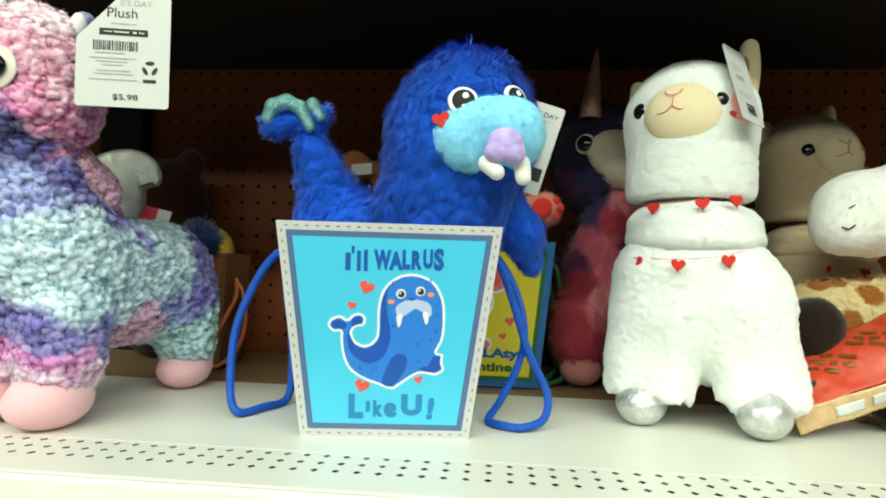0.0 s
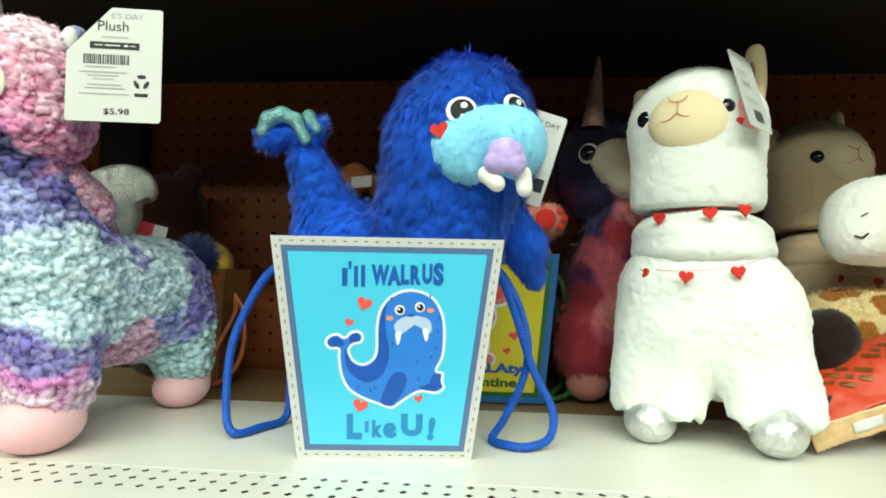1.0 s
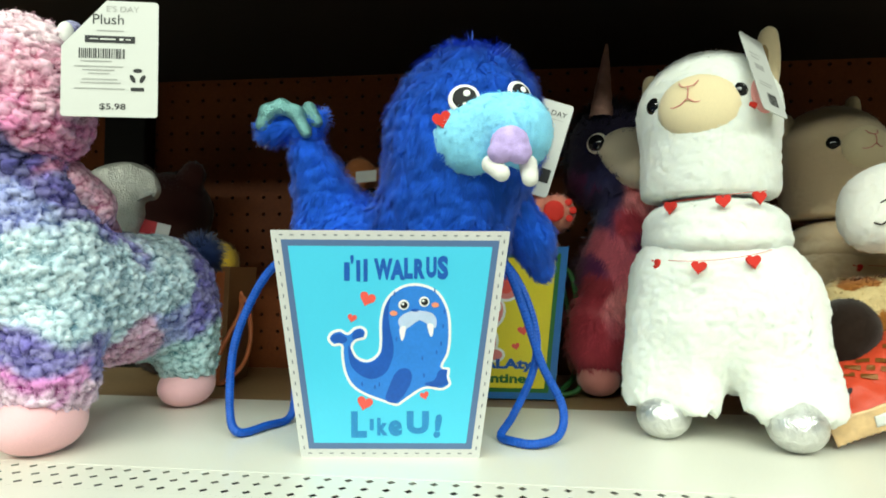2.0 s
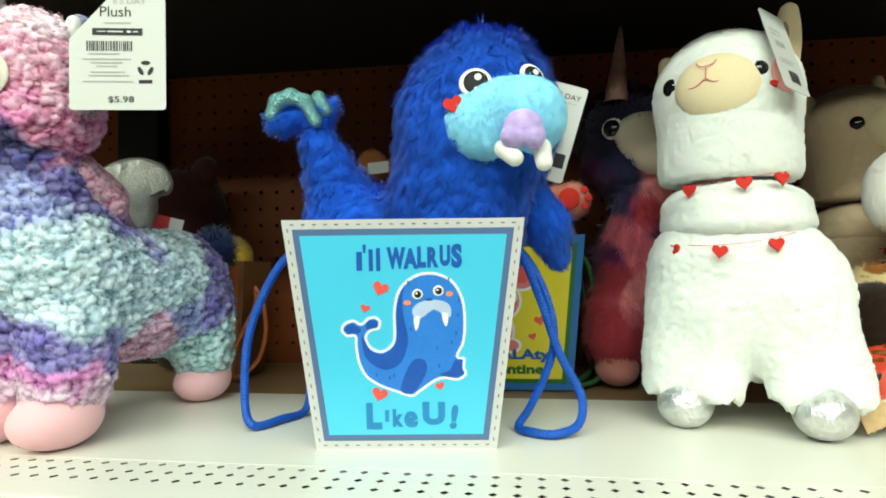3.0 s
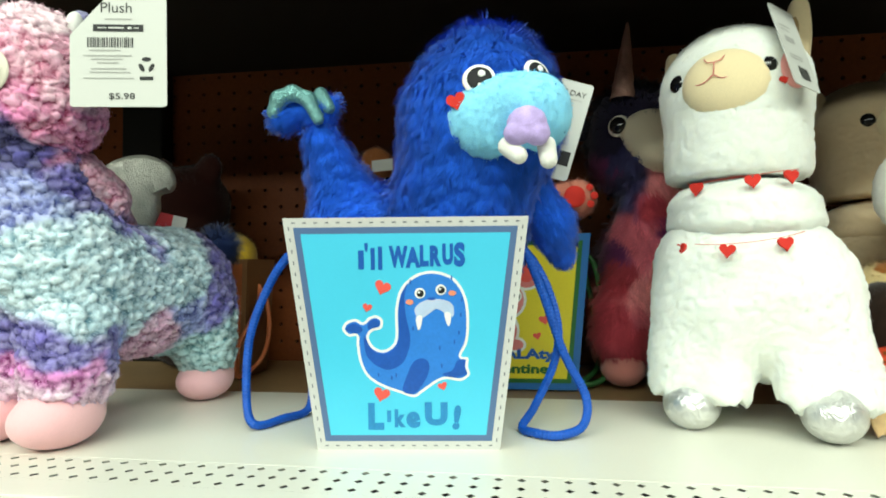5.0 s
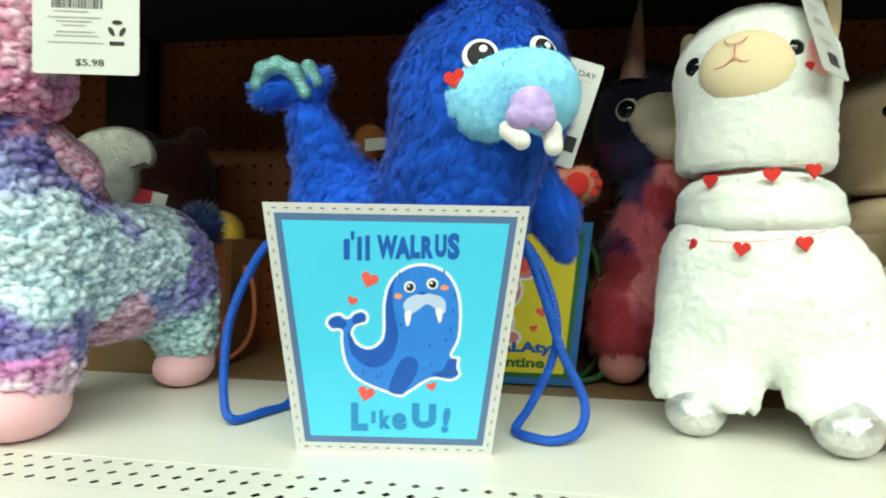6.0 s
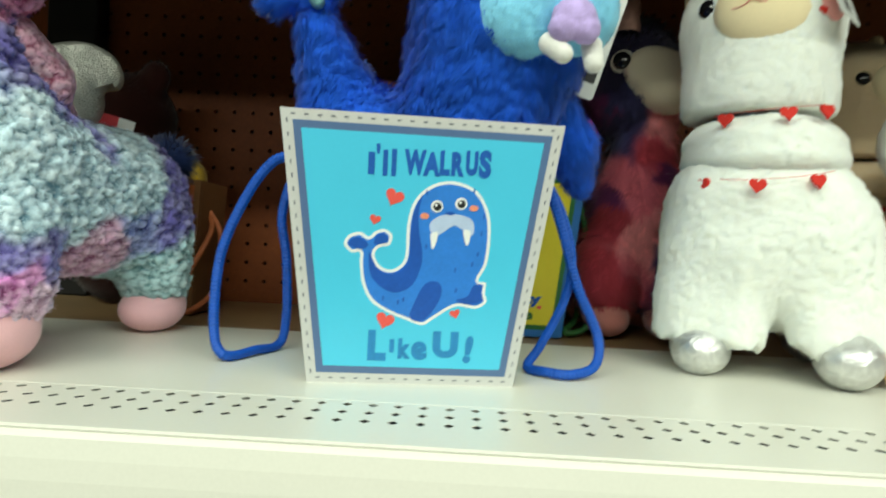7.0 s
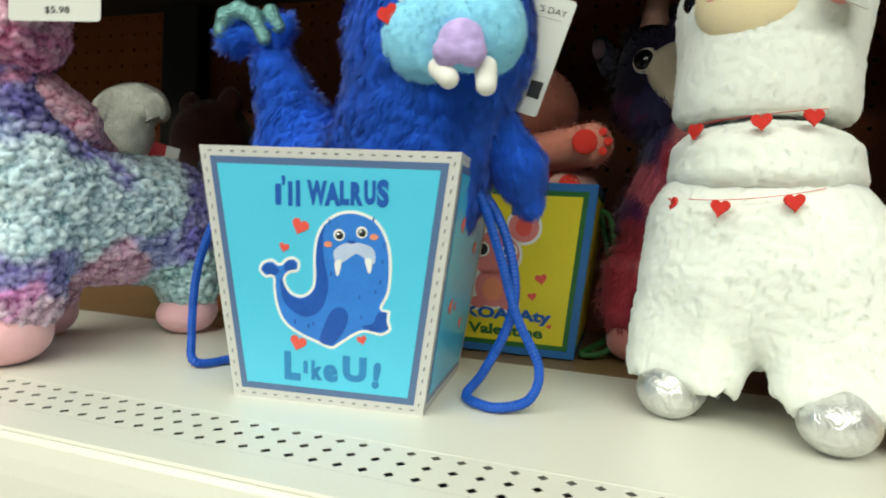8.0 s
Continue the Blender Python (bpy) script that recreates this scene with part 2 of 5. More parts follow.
def box_bm(lo, hi, bevel=0.0, bm=None):
    bm = bm or bmesh.new()
    m = Matrix.LocRotScale([(a + b) / 2 for a, b in zip(lo, hi)], None, [b - a for a, b in zip(lo, hi)])
    r = bmesh.ops.create_cube(bm, size=1, matrix=m)
    if bevel:
        edges = list({e for q in r["verts"] for e in q.link_edges})
        bmesh.ops.bevel(bm, geom=edges, offset=bevel, segments=2, affect="EDGES", profile=0.5)
    return bm


def smooth_loop(points, n=6):
    """A closed soft outline through a few points."""
    p = np.array(points, float)
    out = []
    for i in range(len(p)):
        a, b, c, d = p[i - 1], p[i], p[(i + 1) % len(p)], p[(i + 2) % len(p)]
        for t in np.linspace(0, 1, n, endpoint=False):
            out.append(0.5 * (2 * b + (c - a) * t + (2 * a - 5 * b + 4 * c - d) * t ** 2 + (3 * b - a - 3 * c + d) * t ** 3))
    return np.array(out)


def oval(cx, cy, rx, ry, n=24, turn=0.0):
    t = np.linspace(0, 2 * np.pi, n, endpoint=False)
    x, y = rx * np.cos(t), ry * np.sin(t)
    c, s = math.cos(radians(turn)), math.sin(radians(turn))
    return np.stack([cx + c * x - s * y, cy + s * x + c * y], 1)


def heart(cx, cy, size, turn=0.0, n=32):
    t = np.linspace(0, 2 * np.pi, n, endpoint=False)
    x = 16 * np.sin(t) ** 3
    y = 13 * np.cos(t) - 5 * np.cos(2 * t) - 2 * np.cos(3 * t) - np.cos(4 * t)
    x, y = x * size / 32, y * size / 32
    c, s = math.cos(radians(turn)), math.sin(radians(turn))
    return np.stack([cx + c * x - s * y, cy + s * x + c * y], 1)


def shrink(loop, by):
    """The outline moved inwards."""
    t = np.roll(loop, -1, 0) - np.roll(loop, 1, 0)
    t /= np.linalg.norm(t, axis=1)[:, None] + 1e-9
    area = (loop[:, 0] * np.roll(loop[:, 1], -1) - loop[:, 1] * np.roll(loop[:, 0], -1)).sum()
    nrm = np.stack([-t[:, 1], t[:, 0]], 1) * (1 if area > 0 else -1)
    return loop + nrm * by


class Sheet:
    """A flat face in space: origin, right, up and outward."""

    def __init__(self, origin, right, up):
        self.o, self.u, self.v = (np.array(a, float) for a in (origin, right, up))
        self.u /= np.linalg.norm(self.u)
        self.v -= self.u * (self.u @ self.v)
        self.v /= np.linalg.norm(self.v)
        self.n = np.cross(self.u, self.v)

    def at(self, x, y, d=0.0):
        return self.o + self.u * x + self.v * y + self.n * d

    def shape(self, name, loop, d, material, parent, label="", thick=0.0002, local=False):
        """A printed or cut shape that lies d above the face."""
        loop = np.asarray(loop, float)
        if (loop[:, 0] * np.roll(loop[:, 1], -1) - loop[:, 1] * np.roll(loop[:, 0], -1)).sum() < 0:
            loop = loop[::-1]
        bm = bmesh.new()
        face = bm.faces.new([bm.verts.new(self.at(x, y, d)) for x, y in loop])
        r = bmesh.ops.extrude_face_region(bm, geom=[face])
        bmesh.ops.translate(bm, verts=[e for e in r["geom"] if isinstance(e, bmesh.types.BMVert)], vec=Vector(self.n * -thick))
        bmesh.ops.recalc_face_normals(bm, faces=bm.faces)
        bmesh.ops.triangulate(bm, faces=[q for q in bm.faces if len(q.verts) > 4])
        return part(name, bm, material, parent, label, local=local)

    def text(self, name, words, x0, y0, x1, y1, d, material, parent, label="", bold=0.02, shear=0.0, local=False):
        """Lettering that fills the rectangle x0..x1, y0..y1."""
        cu = bpy.data.curves.new(name, "FONT")
        cu.body, cu.offset, cu.shear, cu.resolution_u = words, bold, shear, 4
        ob = new(name, cu)
        deps = bpy.context.evaluated_depsgraph_get()
        me = bpy.data.meshes.new_from_object(ob.evaluated_get(deps))
        bpy.data.objects.remove(ob)
        bpy.data.curves.remove(cu)
        co = np.empty(len(me.vertices) * 3, np.float32)
        me.vertices.foreach_get("co", co)
        co = co.reshape(-1, 3)
        lo, hi = co.min(0), co.max(0)
        q = (co - lo) / np.maximum(hi - lo, 1e-6)
        pts = np.array([self.at(x0 + (x1 - x0) * a, y0 + (y1 - y0) * b, d) for a, b, _ in q])
        faces = [list(p.vertices) for p in me.polygons]
        bpy.data.meshes.remove(me)
        return raw(name, pts, faces, material, parent, label, False, local)

    def bars(self, name, rows, d, material, parent, label="", local=False):
        """Small unreadable print as plain bars: rows of x0, y0, x1, y1."""
        v, f = [], []
        for x0, y0, x1, y1 in rows:
            f.append([len(v) + k for k in range(4)])
            v += [self.at(x0, y0, d), self.at(x1, y0, d), self.at(x1, y1, d), self.at(x0, y1, d)]
        return raw(name, v, f, material, parent, label, False, local)


# ---- materials ----
def base_material(name, rough=0.6, metal=0.0, spec=0.4):
    m = bpy.data.materials.new(name)
    m.use_nodes = True
    b = m.node_tree.nodes["Principled BSDF"]
    b.inputs["Roughness"].default_value = rough
    b.inputs["Metallic"].default_value = metal
    b.inputs["Specular IOR Level"].default_value = spec
    return m, m.node_tree, b


def surface(name, rgb, rough=0.6, metal=0.0, spec=0.4, grain=300.0, vary=0.12, bump=0.15, patch=12.0, sheen=0.0):
    """A plain surface with fine grain, larger patches and relief."""
    m, t, b = base_material(name, rough, metal, spec)
    co = t.nodes.new("ShaderNodeTexCoord")
    fine, broad = t.nodes.new("ShaderNodeTexNoise"), t.nodes.new("ShaderNodeTexNoise")
    fine.inputs["Scale"].default_value, broad.inputs["Scale"].default_value = grain, patch
    fine.inputs["Detail"].default_value, broad.inputs["Detail"].default_value = 3, 4
    add = t.nodes.new("ShaderNodeMath")
    add.operation = "ADD"
    ramp = t.nodes.new("ShaderNodeMapRange")
    ramp.inputs["From Min"].default_value, ramp.inputs["From Max"].default_value = 0.6, 1.4
    ramp.inputs["To Min"].default_value, ramp.inputs["To Max"].default_value = 1 - vary, 1 + vary
    mul = t.nodes.new("ShaderNodeVectorMath")
    mul.operation = "SCALE"
    mul.inputs[0].default_value = rgb
    bp = t.nodes.new("ShaderNodeBump")
    bp.inputs["Strength"].default_value, bp.inputs["Distance"].default_value = bump, 0.0006
    for n in (fine, broad):
        t.links.new(co.outputs["Object"], n.inputs["Vector"])
    t.links.new(fine.outputs["Fac"], add.inputs[0])
    t.links.new(broad.outputs["Fac"], add.inputs[1])
    t.links.new(add.outputs[0], ramp.inputs["Value"])
    t.links.new(ramp.outputs[0], mul.inputs["Scale"])
    t.links.new(mul.outputs[0], b.inputs["Base Color"])
    t.links.new(fine.outputs["Fac"], bp.inputs["Height"])
    t.links.new(bp.outputs[0], b.inputs["Normal"])
    if sheen:
        b.inputs["Sheen Weight"].default_value = sheen
    return m


def dyed(name, rough=0.9, grain=900.0, bump=0.3, sheen=0.15, vary=0.12):
    """Pile fabric that takes its dye from the mesh."""
    m, t, b = base_material(name, rough, 0.0, 0.15)
    at = t.nodes.new("ShaderNodeVertexColor")
    at.layer_name = "Col"
    co = t.nodes.new("ShaderNodeTexCoord")
    fine = t.nodes.new("ShaderNodeTexNoise")
    fine.inputs["Scale"].default_value, fine.inputs["Detail"].default_value = grain, 2
    ramp = t.nodes.new("ShaderNodeMapRange")
    ramp.inputs["From Min"].default_value, ramp.inputs["From Max"].default_value = 0.3, 0.7
    ramp.inputs["To Min"].default_value, ramp.inputs["To Max"].default_value = 1 - vary, 1 + vary
    mul = t.nodes.new("ShaderNodeVectorMath")
    mul.operation = "SCALE"
    t.links.new(co.outputs["Object"], fine.inputs["Vector"])
    t.links.new(fine.outputs["Fac"], ramp.inputs["Value"])
    t.links.new(at.outputs["Color"], mul.inputs[0])
    t.links.new(ramp.outputs[0], mul.inputs["Scale"])
    t.links.new(mul.outputs[0], b.inputs["Base Color"])
    if bump:
        bp = t.nodes.new("ShaderNodeBump")
        bp.inputs["Strength"].default_value, bp.inputs["Distance"].default_value = bump, 0.0008
        t.links.new(fine.outputs["Fac"], bp.inputs["Height"])
        t.links.new(bp.outputs[0], b.inputs["Normal"])
    b.inputs["Sheen Weight"].default_value = sheen
    return m


def glitter(name, rgb, rough=0.28, facet=1.0, crease=60.0, depth=0.8, metal=0.75):
    """Crushed metallic cloth: tiny facets that glint."""
    m, t, b = base_material(name, rough, metal, 0.5)
    co = t.nodes.new("ShaderNodeTexCoord")
    v = t.nodes.new("ShaderNodeTexVoronoi")
    v.inputs["Scale"].default_value = 700
    n = t.nodes.new("ShaderNodeTexNoise")
    n.inputs["Scale"].default_value = crease
    n.inputs["Detail"].default_value = 4
    n.inputs["Distortion"].default_value = 1.5
    add = t.nodes.new("ShaderNodeMath")
    add.operation = "ADD"
    bp = t.nodes.new("ShaderNodeBump")
    bp.inputs["Strength"].default_value, bp.inputs["Distance"].default_value = depth, 0.0025
    dim = t.nodes.new("ShaderNodeMath")
    dim.operation = "MULTIPLY"
    dim.inputs[1].default_value = facet
    mix = t.nodes.new("ShaderNodeMix")
    mix.data_type = "RGBA"
    mix.inputs["A"].default_value = (*[c * 0.55 for c in rgb], 1)
    mix.inputs["B"].default_value = (*rgb, 1)
    for q in (v, n):
        t.links.new(co.outputs["Object"], q.inputs["Vector"])
    t.links.new(v.outputs["Distance"], dim.inputs[0])
    t.links.new(dim.outputs[0], add.inputs[0])
    t.links.new(n.outputs["Fac"], add.inputs[1])
    t.links.new(add.outputs[0], bp.inputs["Height"])
    t.links.new(n.outputs["Fac"], mix.inputs["Factor"])
    t.links.new(mix.outputs["Result"], b.inputs["Base Color"])
    t.links.new(bp.outputs[0], b.inputs["Normal"])
    return m


FUR = dyed("plush_fur", 0.85, 1200, 0.0, 0.2, 0.10)
FLEECE = dyed("sherpa_fleece", 0.95, 900, 0.5, 0.15, 0.10)
VELOUR = dyed("velour", 0.9, 1600, 0.35, 0.3, 0.06)
SHELF_PAINT = surface("cream_shelf_paint", (0.75, 0.74, 0.66), 0.34, 0, 0.5, 500, 0.03, 0.05, 6)
# Cream deck behind the seam: shade and brown reflection painted in as colour.
DECK_BACK_SHADE = surface("shaded_cream_deck", (0.27, 0.175, 0.085), 0.38, 0, 0.45, 200, 0.15, 0.1, 9)
PEGBOARD = surface("brown_hardboard", (0.150, 0.036, 0.006), 0.6, 0, 0.3, 260, 0.2, 0.15, 7)
# Steel of the upright post, and painted shade for the unlit voids.
DARK_STEEL_AND_VOID = surface("dark_steel_and_void", (0.006, 0.005, 0.0045), 0.55, 0.2, 0.4, 300, 0.2, 0.1, 9)
# Near-black base colour holds the shade under the upper shelf.
UNDERSIDE_SHADE = surface("shaded_underside", (0.006, 0.005, 0.004), 0.6, 0, 0.3, 200, 0.2, 0.1, 8)
FLOOR_MAT = surface("vinyl_floor", (0.45, 0.43, 0.38), 0.35, 0, 0.5, 90, 0.1, 0.05, 3)
STORE_WALL = surface("store_wall", (0.35, 0.33, 0.30), 0.7, 0, 0.3, 60, 0.15, 0.1, 2)
CARD = surface("white_card", (0.60, 0.61, 0.585), 0.45, 0, 0.4, 700, 0.02, 0.05, 30)
INK = surface("black_ink", (0.015, 0.015, 0.017), 0.5, 0, 0.3, 900, 0.2, 0.05, 40)
GREY_INK = surface("grey_ink", (0.38, 0.38, 0.37), 0.6, 0, 0.3, 900, 0.2, 0.05, 40)
RIM_GREY = surface("grey_card_rim", (0.56, 0.56, 0.55), 0.4, 0, 0.45, 700, 0.05, 0.08, 30)
STITCH = surface("printed_stitch", (0.13, 0.14, 0.17), 0.5, 0, 0.4, 700, 0.1, 0.05, 30)
SLATE = surface("slate_blue_print", (0.085, 0.15, 0.30), 0.38, 0, 0.45, 700, 0.05, 0.05, 30)
CYAN = surface("cyan_print", (0.07, 0.54, 0.78), 0.30, 0, 0.45, 700, 0.03, 0.05, 25)
CYAN_SIDE = surface("cyan_side_print", (0.04, 0.45, 0.74), 0.26, 0, 0.5, 700, 0.04, 0.05, 25)
NAVY_TEXT = surface("navy_blue_print", (0.012, 0.10, 0.42), 0.4, 0, 0.4, 500, 0.15, 0.05, 60)
MID_TEXT = surface("faded_blue_print", (0.02, 0.22, 0.50), 0.4, 0, 0.4, 500, 0.15, 0.05, 60)
WHITE_PRINT = surface("white_print", (0.80, 0.81, 0.80), 0.4, 0, 0.4, 700, 0.02, 0.04, 30)
BODY_BLUE = surface("bright_blue_print", (0.03, 0.20, 0.66), 0.38, 0, 0.4, 400, 0.08, 0.05, 50)
BACK_BLUE = surface("deep_blue_print", (0.014, 0.09, 0.42), 0.38, 0, 0.4, 400, 0.12, 0.05, 50)
LILAC_PRINT = surface("pale_lilac_print", (0.46, 0.56, 0.76), 0.4, 0, 0.4, 500, 0.08, 0.05, 60)
CORAL = surface("coral_red_print", (0.78, 0.10, 0.08), 0.4, 0, 0.4, 500, 0.06, 0.05, 40)
BLUSH = surface("orange_blush_print", (0.80, 0.28, 0.16), 0.4, 0, 0.4, 500, 0.06, 0.05, 40)
YELLOW = surface("yellow_print", (0.72, 0.60, 0.03), 0.38, 0, 0.4, 500, 0.05, 0.05, 30)
GREEN = surface("dark_green_print", (0.02, 0.13, 0.03), 0.4, 0, 0.4, 500, 0.08, 0.05, 30)
RIM_BLUE = surface("blue_card_rim", (0.02, 0.13, 0.38), 0.4, 0, 0.4, 500, 0.08, 0.05, 30)
KOALA_PINK = surface("koala_pink_print", (0.72, 0.22, 0.22), 0.4, 0, 0.4, 500, 0.06, 0.05, 40)
BLUE_CORD = surface("blue_nylon_cord", (0.005, 0.080, 0.45), 0.5, 0, 0.35, 1500, 0.25, 0.3, 90)
GREEN_CORD = surface("green_nylon_cord", (0.02, 0.10, 0.025), 0.5, 0, 0.4, 1500, 0.25, 0.3, 90)
ORANGE_CORD = surface("orange_nylon_cord", (0.50, 0.14, 0.05), 0.5, 0, 0.4, 1500, 0.25, 0.3, 90)
RED_FELT = surface("red_embroidery", (0.62, 0.035, 0.025), 0.75, 0, 0.2, 1800, 0.15, 0.4, 60)
PINK_THREAD = surface("pink_thread", (0.72, 0.25, 0.22), 0.7, 0, 0.3, 1800, 0.1, 0.3, 60)
DARK_THREAD = surface("dark_thread", (0.03, 0.02, 0.02), 0.7, 0, 0.3, 1800, 0.1, 0.3, 60)
EYE_BLACK = surface("glossy_black_eye", (0.006, 0.006, 0.007), 0.12, 0, 0.6, 300, 0.1, 0.0, 20)
EYE_WHITE = surface("white_embroidery", (0.82, 0.82, 0.80), 0.7, 0, 0.2, 1800, 0.04, 0.3, 60)
SILVER = glitter("crushed_silver_cloth", (0.92, 0.93, 0.92), 0.29, 0.05, 85, 1.0, 0.7)
SILVER_WING = glitter("silver_mesh_cloth", (0.62, 0.63, 0.57), 0.33, 0.5, 45, 0.6)
TEAL_SILVER = glitter("teal_silver_cloth", (0.22, 0.50, 0.50), 0.38, 0.9, 40, 0.5, 0.6)
HORN_PINK = glitter("pale_pink_metallic_cloth", (0.50, 0.27, 0.21), 0.45, 0.5, 60, 0.5, 0.4)
STEEL = surface("steel_eyelet", (0.6, 0.6, 0.6), 0.25, 1.0, 0.5, 300, 0.05, 0.05, 30)
KRAFT_DARK = surface("brown_card", (0.16, 0.07, 0.025), 0.55, 0, 0.35, 300, 0.12, 0.1, 20)
RED_PRINT = surface("red_gift_print", (0.54, 0.055, 0.022), 0.36, 0, 0.45, 400, 0.06, 0.05, 20)
GOLD_PRINT = surface("gold_lettering", (0.20, 0.07, 0.012), 0.4, 0.3, 0.5, 600, 0.2, 0.1, 60)

# ---- the shelf bay ----
X0, X1 = -1.25, 1.45
BACK, FRONT, SEAM, TOP = 0.975, 0.42, 0.735, 0.44


def structure(name, bm, material, label, category, smooth=False):
    ob = part(name, bm, material, None, smooth=smooth)
    return tagged(ob, label, category, "", "structure")


def perforated_strip():
    """Three rows of diamond slots along the shelf's front, cut right through."""
    px, py, y0, z, x0 = 0.01455, 0.0154, 0.4473, -0.0002, X0 + 0.0045
    v, f = [], []
    for i in range(int((X1 - X0) / px)):
        for j in range(3):
            cx, cy = x0 + px * (i + 0.5), y0 + py * (j + 0.5)
            k = len(v)
            v += [(cx + a * px / 2, cy + b * py / 2, z) for a, b in ((-1, -1), (1, -1), (1, 1), (-1, 1))]
            ring = ((0, -0.0036), (0.0033, 0), (0, 0.0036), (-0.0033, 0))
            v += [(cx + a, cy + b, z) for a, b in ring] + [(cx + a, cy + b, z - 0.0004) for a, b in ring]
            for s in range(4):
                n = (s + 1) % 4
                f += [[k + s, k + n, k + 4 + s], [k + n, k + 4 + n, k + 4 + s], [k + 4 + s, k + 4 + n, k + 8 + n, k + 8 + s]]
    return v, f


shelf = tagged(new("shelf_deck"), "cream painted steel store shelf with a perforated front", "shelf", "", "structure")
ROOTS[shelf] = np.eye(4)
v, f = perforated_strip()
weld(raw("perforated_strip", v, f, SHELF_PAINT, shelf, "row of small diamond slots in cream steel", False))
part("deck_panel", box_bm((X0, 0.4935, -0.03), (X1, SEAM, 0.0), 0.0003), SHELF_PAINT, shelf)
part("front_edge", box_bm((X0, FRONT, -0.012), (X1, 0.4473, 0.0), 0.0006), SHELF_PAINT, shelf)
# Added near-black slab stands in for the unlit void under the slots.
part("slot_void_slab", box_bm((X0, 0.4475, -0.05), (X1, 0.494, -0.006)), DARK_STEEL_AND_VOID, shelf)
bm = bmesh.new()
prof = ((0.4188, -0.0010), (0.4192, -0.0022), (0.4180, -0.0030), (0.4168, -0.0048), (0.4150, -0.014), (0.4138, -0.024), (0.4132, -0.0385), (0.4150, -0.0405), (0.425, -0.0405), (0.425, -0.012), (0.4195, -0.0005))
rows = [[bm.verts.new((x, y, z)) for y, z in prof] for x in (X0, X1)]
for i in range(len(prof)):
    n = (i + 1) % len(prof)
    bm.faces.new((rows[0][i], rows[0][n], rows[1][n], rows[1][i]))
bmesh.ops.recalc_face_normals(bm, faces=bm.faces)
part("price_rail", bm, SHELF_PAINT, shelf, "curved cream price rail along the front edge")
# Back part of the cream deck, its shade put into the brown.
part("back_deck", box_bm((X0, SEAM + 0.001, -0.03), (X1, BACK + 0.02, -0.0022), 0.0008), DECK_BACK_SHADE, shelf)


def pegboard():
    """Hardboard back with a hole every inch, cut through."""
    p, r, v, f = 0.0254, 0.0030, [], []
    nx, nz = int((X1 - X0) / p), 17
    zlow = 0.027 - p / 2
    for i in range(nx):
        for j in range(nz):
            cx, cz, k = X0 + 0.0125 + p * (i + 0.5), zlow + p * (j + 0.5), len(v)
            v += [(cx + a * p / 2, BACK, cz + b * p / 2) for a, b in ((-1, -1), (0, -1), (1, -1), (1, 0), (1, 1), (0, 1), (-1, 1), (-1, 0))]
            ring = [(r * math.cos(t), r * math.sin(t)) for t in (np.arange(8) * np.pi / 4 - np.pi * 0.75)]
            v += [(cx + a, BACK, cz + b) for a, b in ring] + [(cx + a, BACK + 0.006, cz + b) for a, b in ring]
            for s in range(8):
                n = (s + 1) % 8
                f += [[k + s, k + n, k + 8 + n, k + 8 + s], [k + 8 + s, k + 8 + n, k + 16 + n, k + 16 + s]]
    return v, f, zlow, zlow + p * nz


v, f, zl, zh = pegboard()
tagged(weld(raw("wall_back", v, f, PEGBOARD, None, "", False)), "brown perforated hardboard back panel of the shelf bay", "pegboard", "", "structure")
structure("wall_back_margin", box_bm((X0, BACK - 0.0005, -0.002), (X1, BACK + 0.006, zl)), PEGBOARD, "plain lower margin of the brown hardboard back", "pegboard")
# Added sheet, coloured near black for the shade behind the peg holes.
structure("wall_behind", box_bm((X0, BACK + 0.03, -0.4), (X1, BACK + 0.05, 0.6)), DARK_STEEL_AND_VOID, "added near-black sheet for the unlit hollow behind the perforated board", "wall")
structure("upper_shelf", box_bm((X0, 0.482, TOP), (X1, BACK + 0.02, TOP + 0.035), 0.002), UNDERSIDE_SHADE, "shelf above, shade on its underside painted near black", "shelf")
bm = box_bm((-0.505, 0.945, -0.002), (-0.437, 0.974, TOP), 0.003)
structure("upright_post", bm, DARK_STEEL_AND_VOID, "dark steel upright between two back panels", "post")
structure("wall_left", box_bm((X0 - 0.02, 0.40, -1.15), (X0, BACK + 0.05, 0.6)), STORE_WALL, "plain end panel of the shelf run", "wall")
structure("wall_right", box_bm((X1, 0.40, -1.15), (X1 + 0.02, BACK + 0.05, 0.6)), STORE_WALL, "plain end panel of the shelf run", "wall")
# Added sheet whose near-black colour is the shade below the shelf.
structure("lower_front", box_bm((X0, 0.47, -1.15), (X1, 0.49, -0.06)), DARK_STEEL_AND_VOID, "added near-black sheet for the unlit recess under the shelf", "wall")
# Out of view: floor, opposite wall and ceiling, added to bounce light.
structure("floor", box_bm((-5, -7, -1.2), (5, 0.5, -1.15)), FLOOR_MAT, "pale vinyl store floor", "floor")
structure("wall_opposite", box_bm((-5, -1.75, -1.15), (5, -1.70, 0.35)), STORE_WALL, "unseen plain wall across the aisle, added to bounce light", "wall")
structure("ceiling", box_bm((-5, -7, 3.2), (5, 3, 3.25)), CARD, "white store ceiling", "ceiling")


# ---- gift boxes ----
def trapezoid(wb, wt, h, inset=0.0):
    """Outline of a panel that widens upwards, moved in by inset."""
    k = (wt - wb) / 2 / h
    s = inset * math.sqrt(1 + k * k)
    half = lambda z: wb / 2 + k * z - s
    return np.array([(-half(inset), inset), (half(inset), inset), (half(h - inset), h - inset), (-half(h - inset), h - inset)])


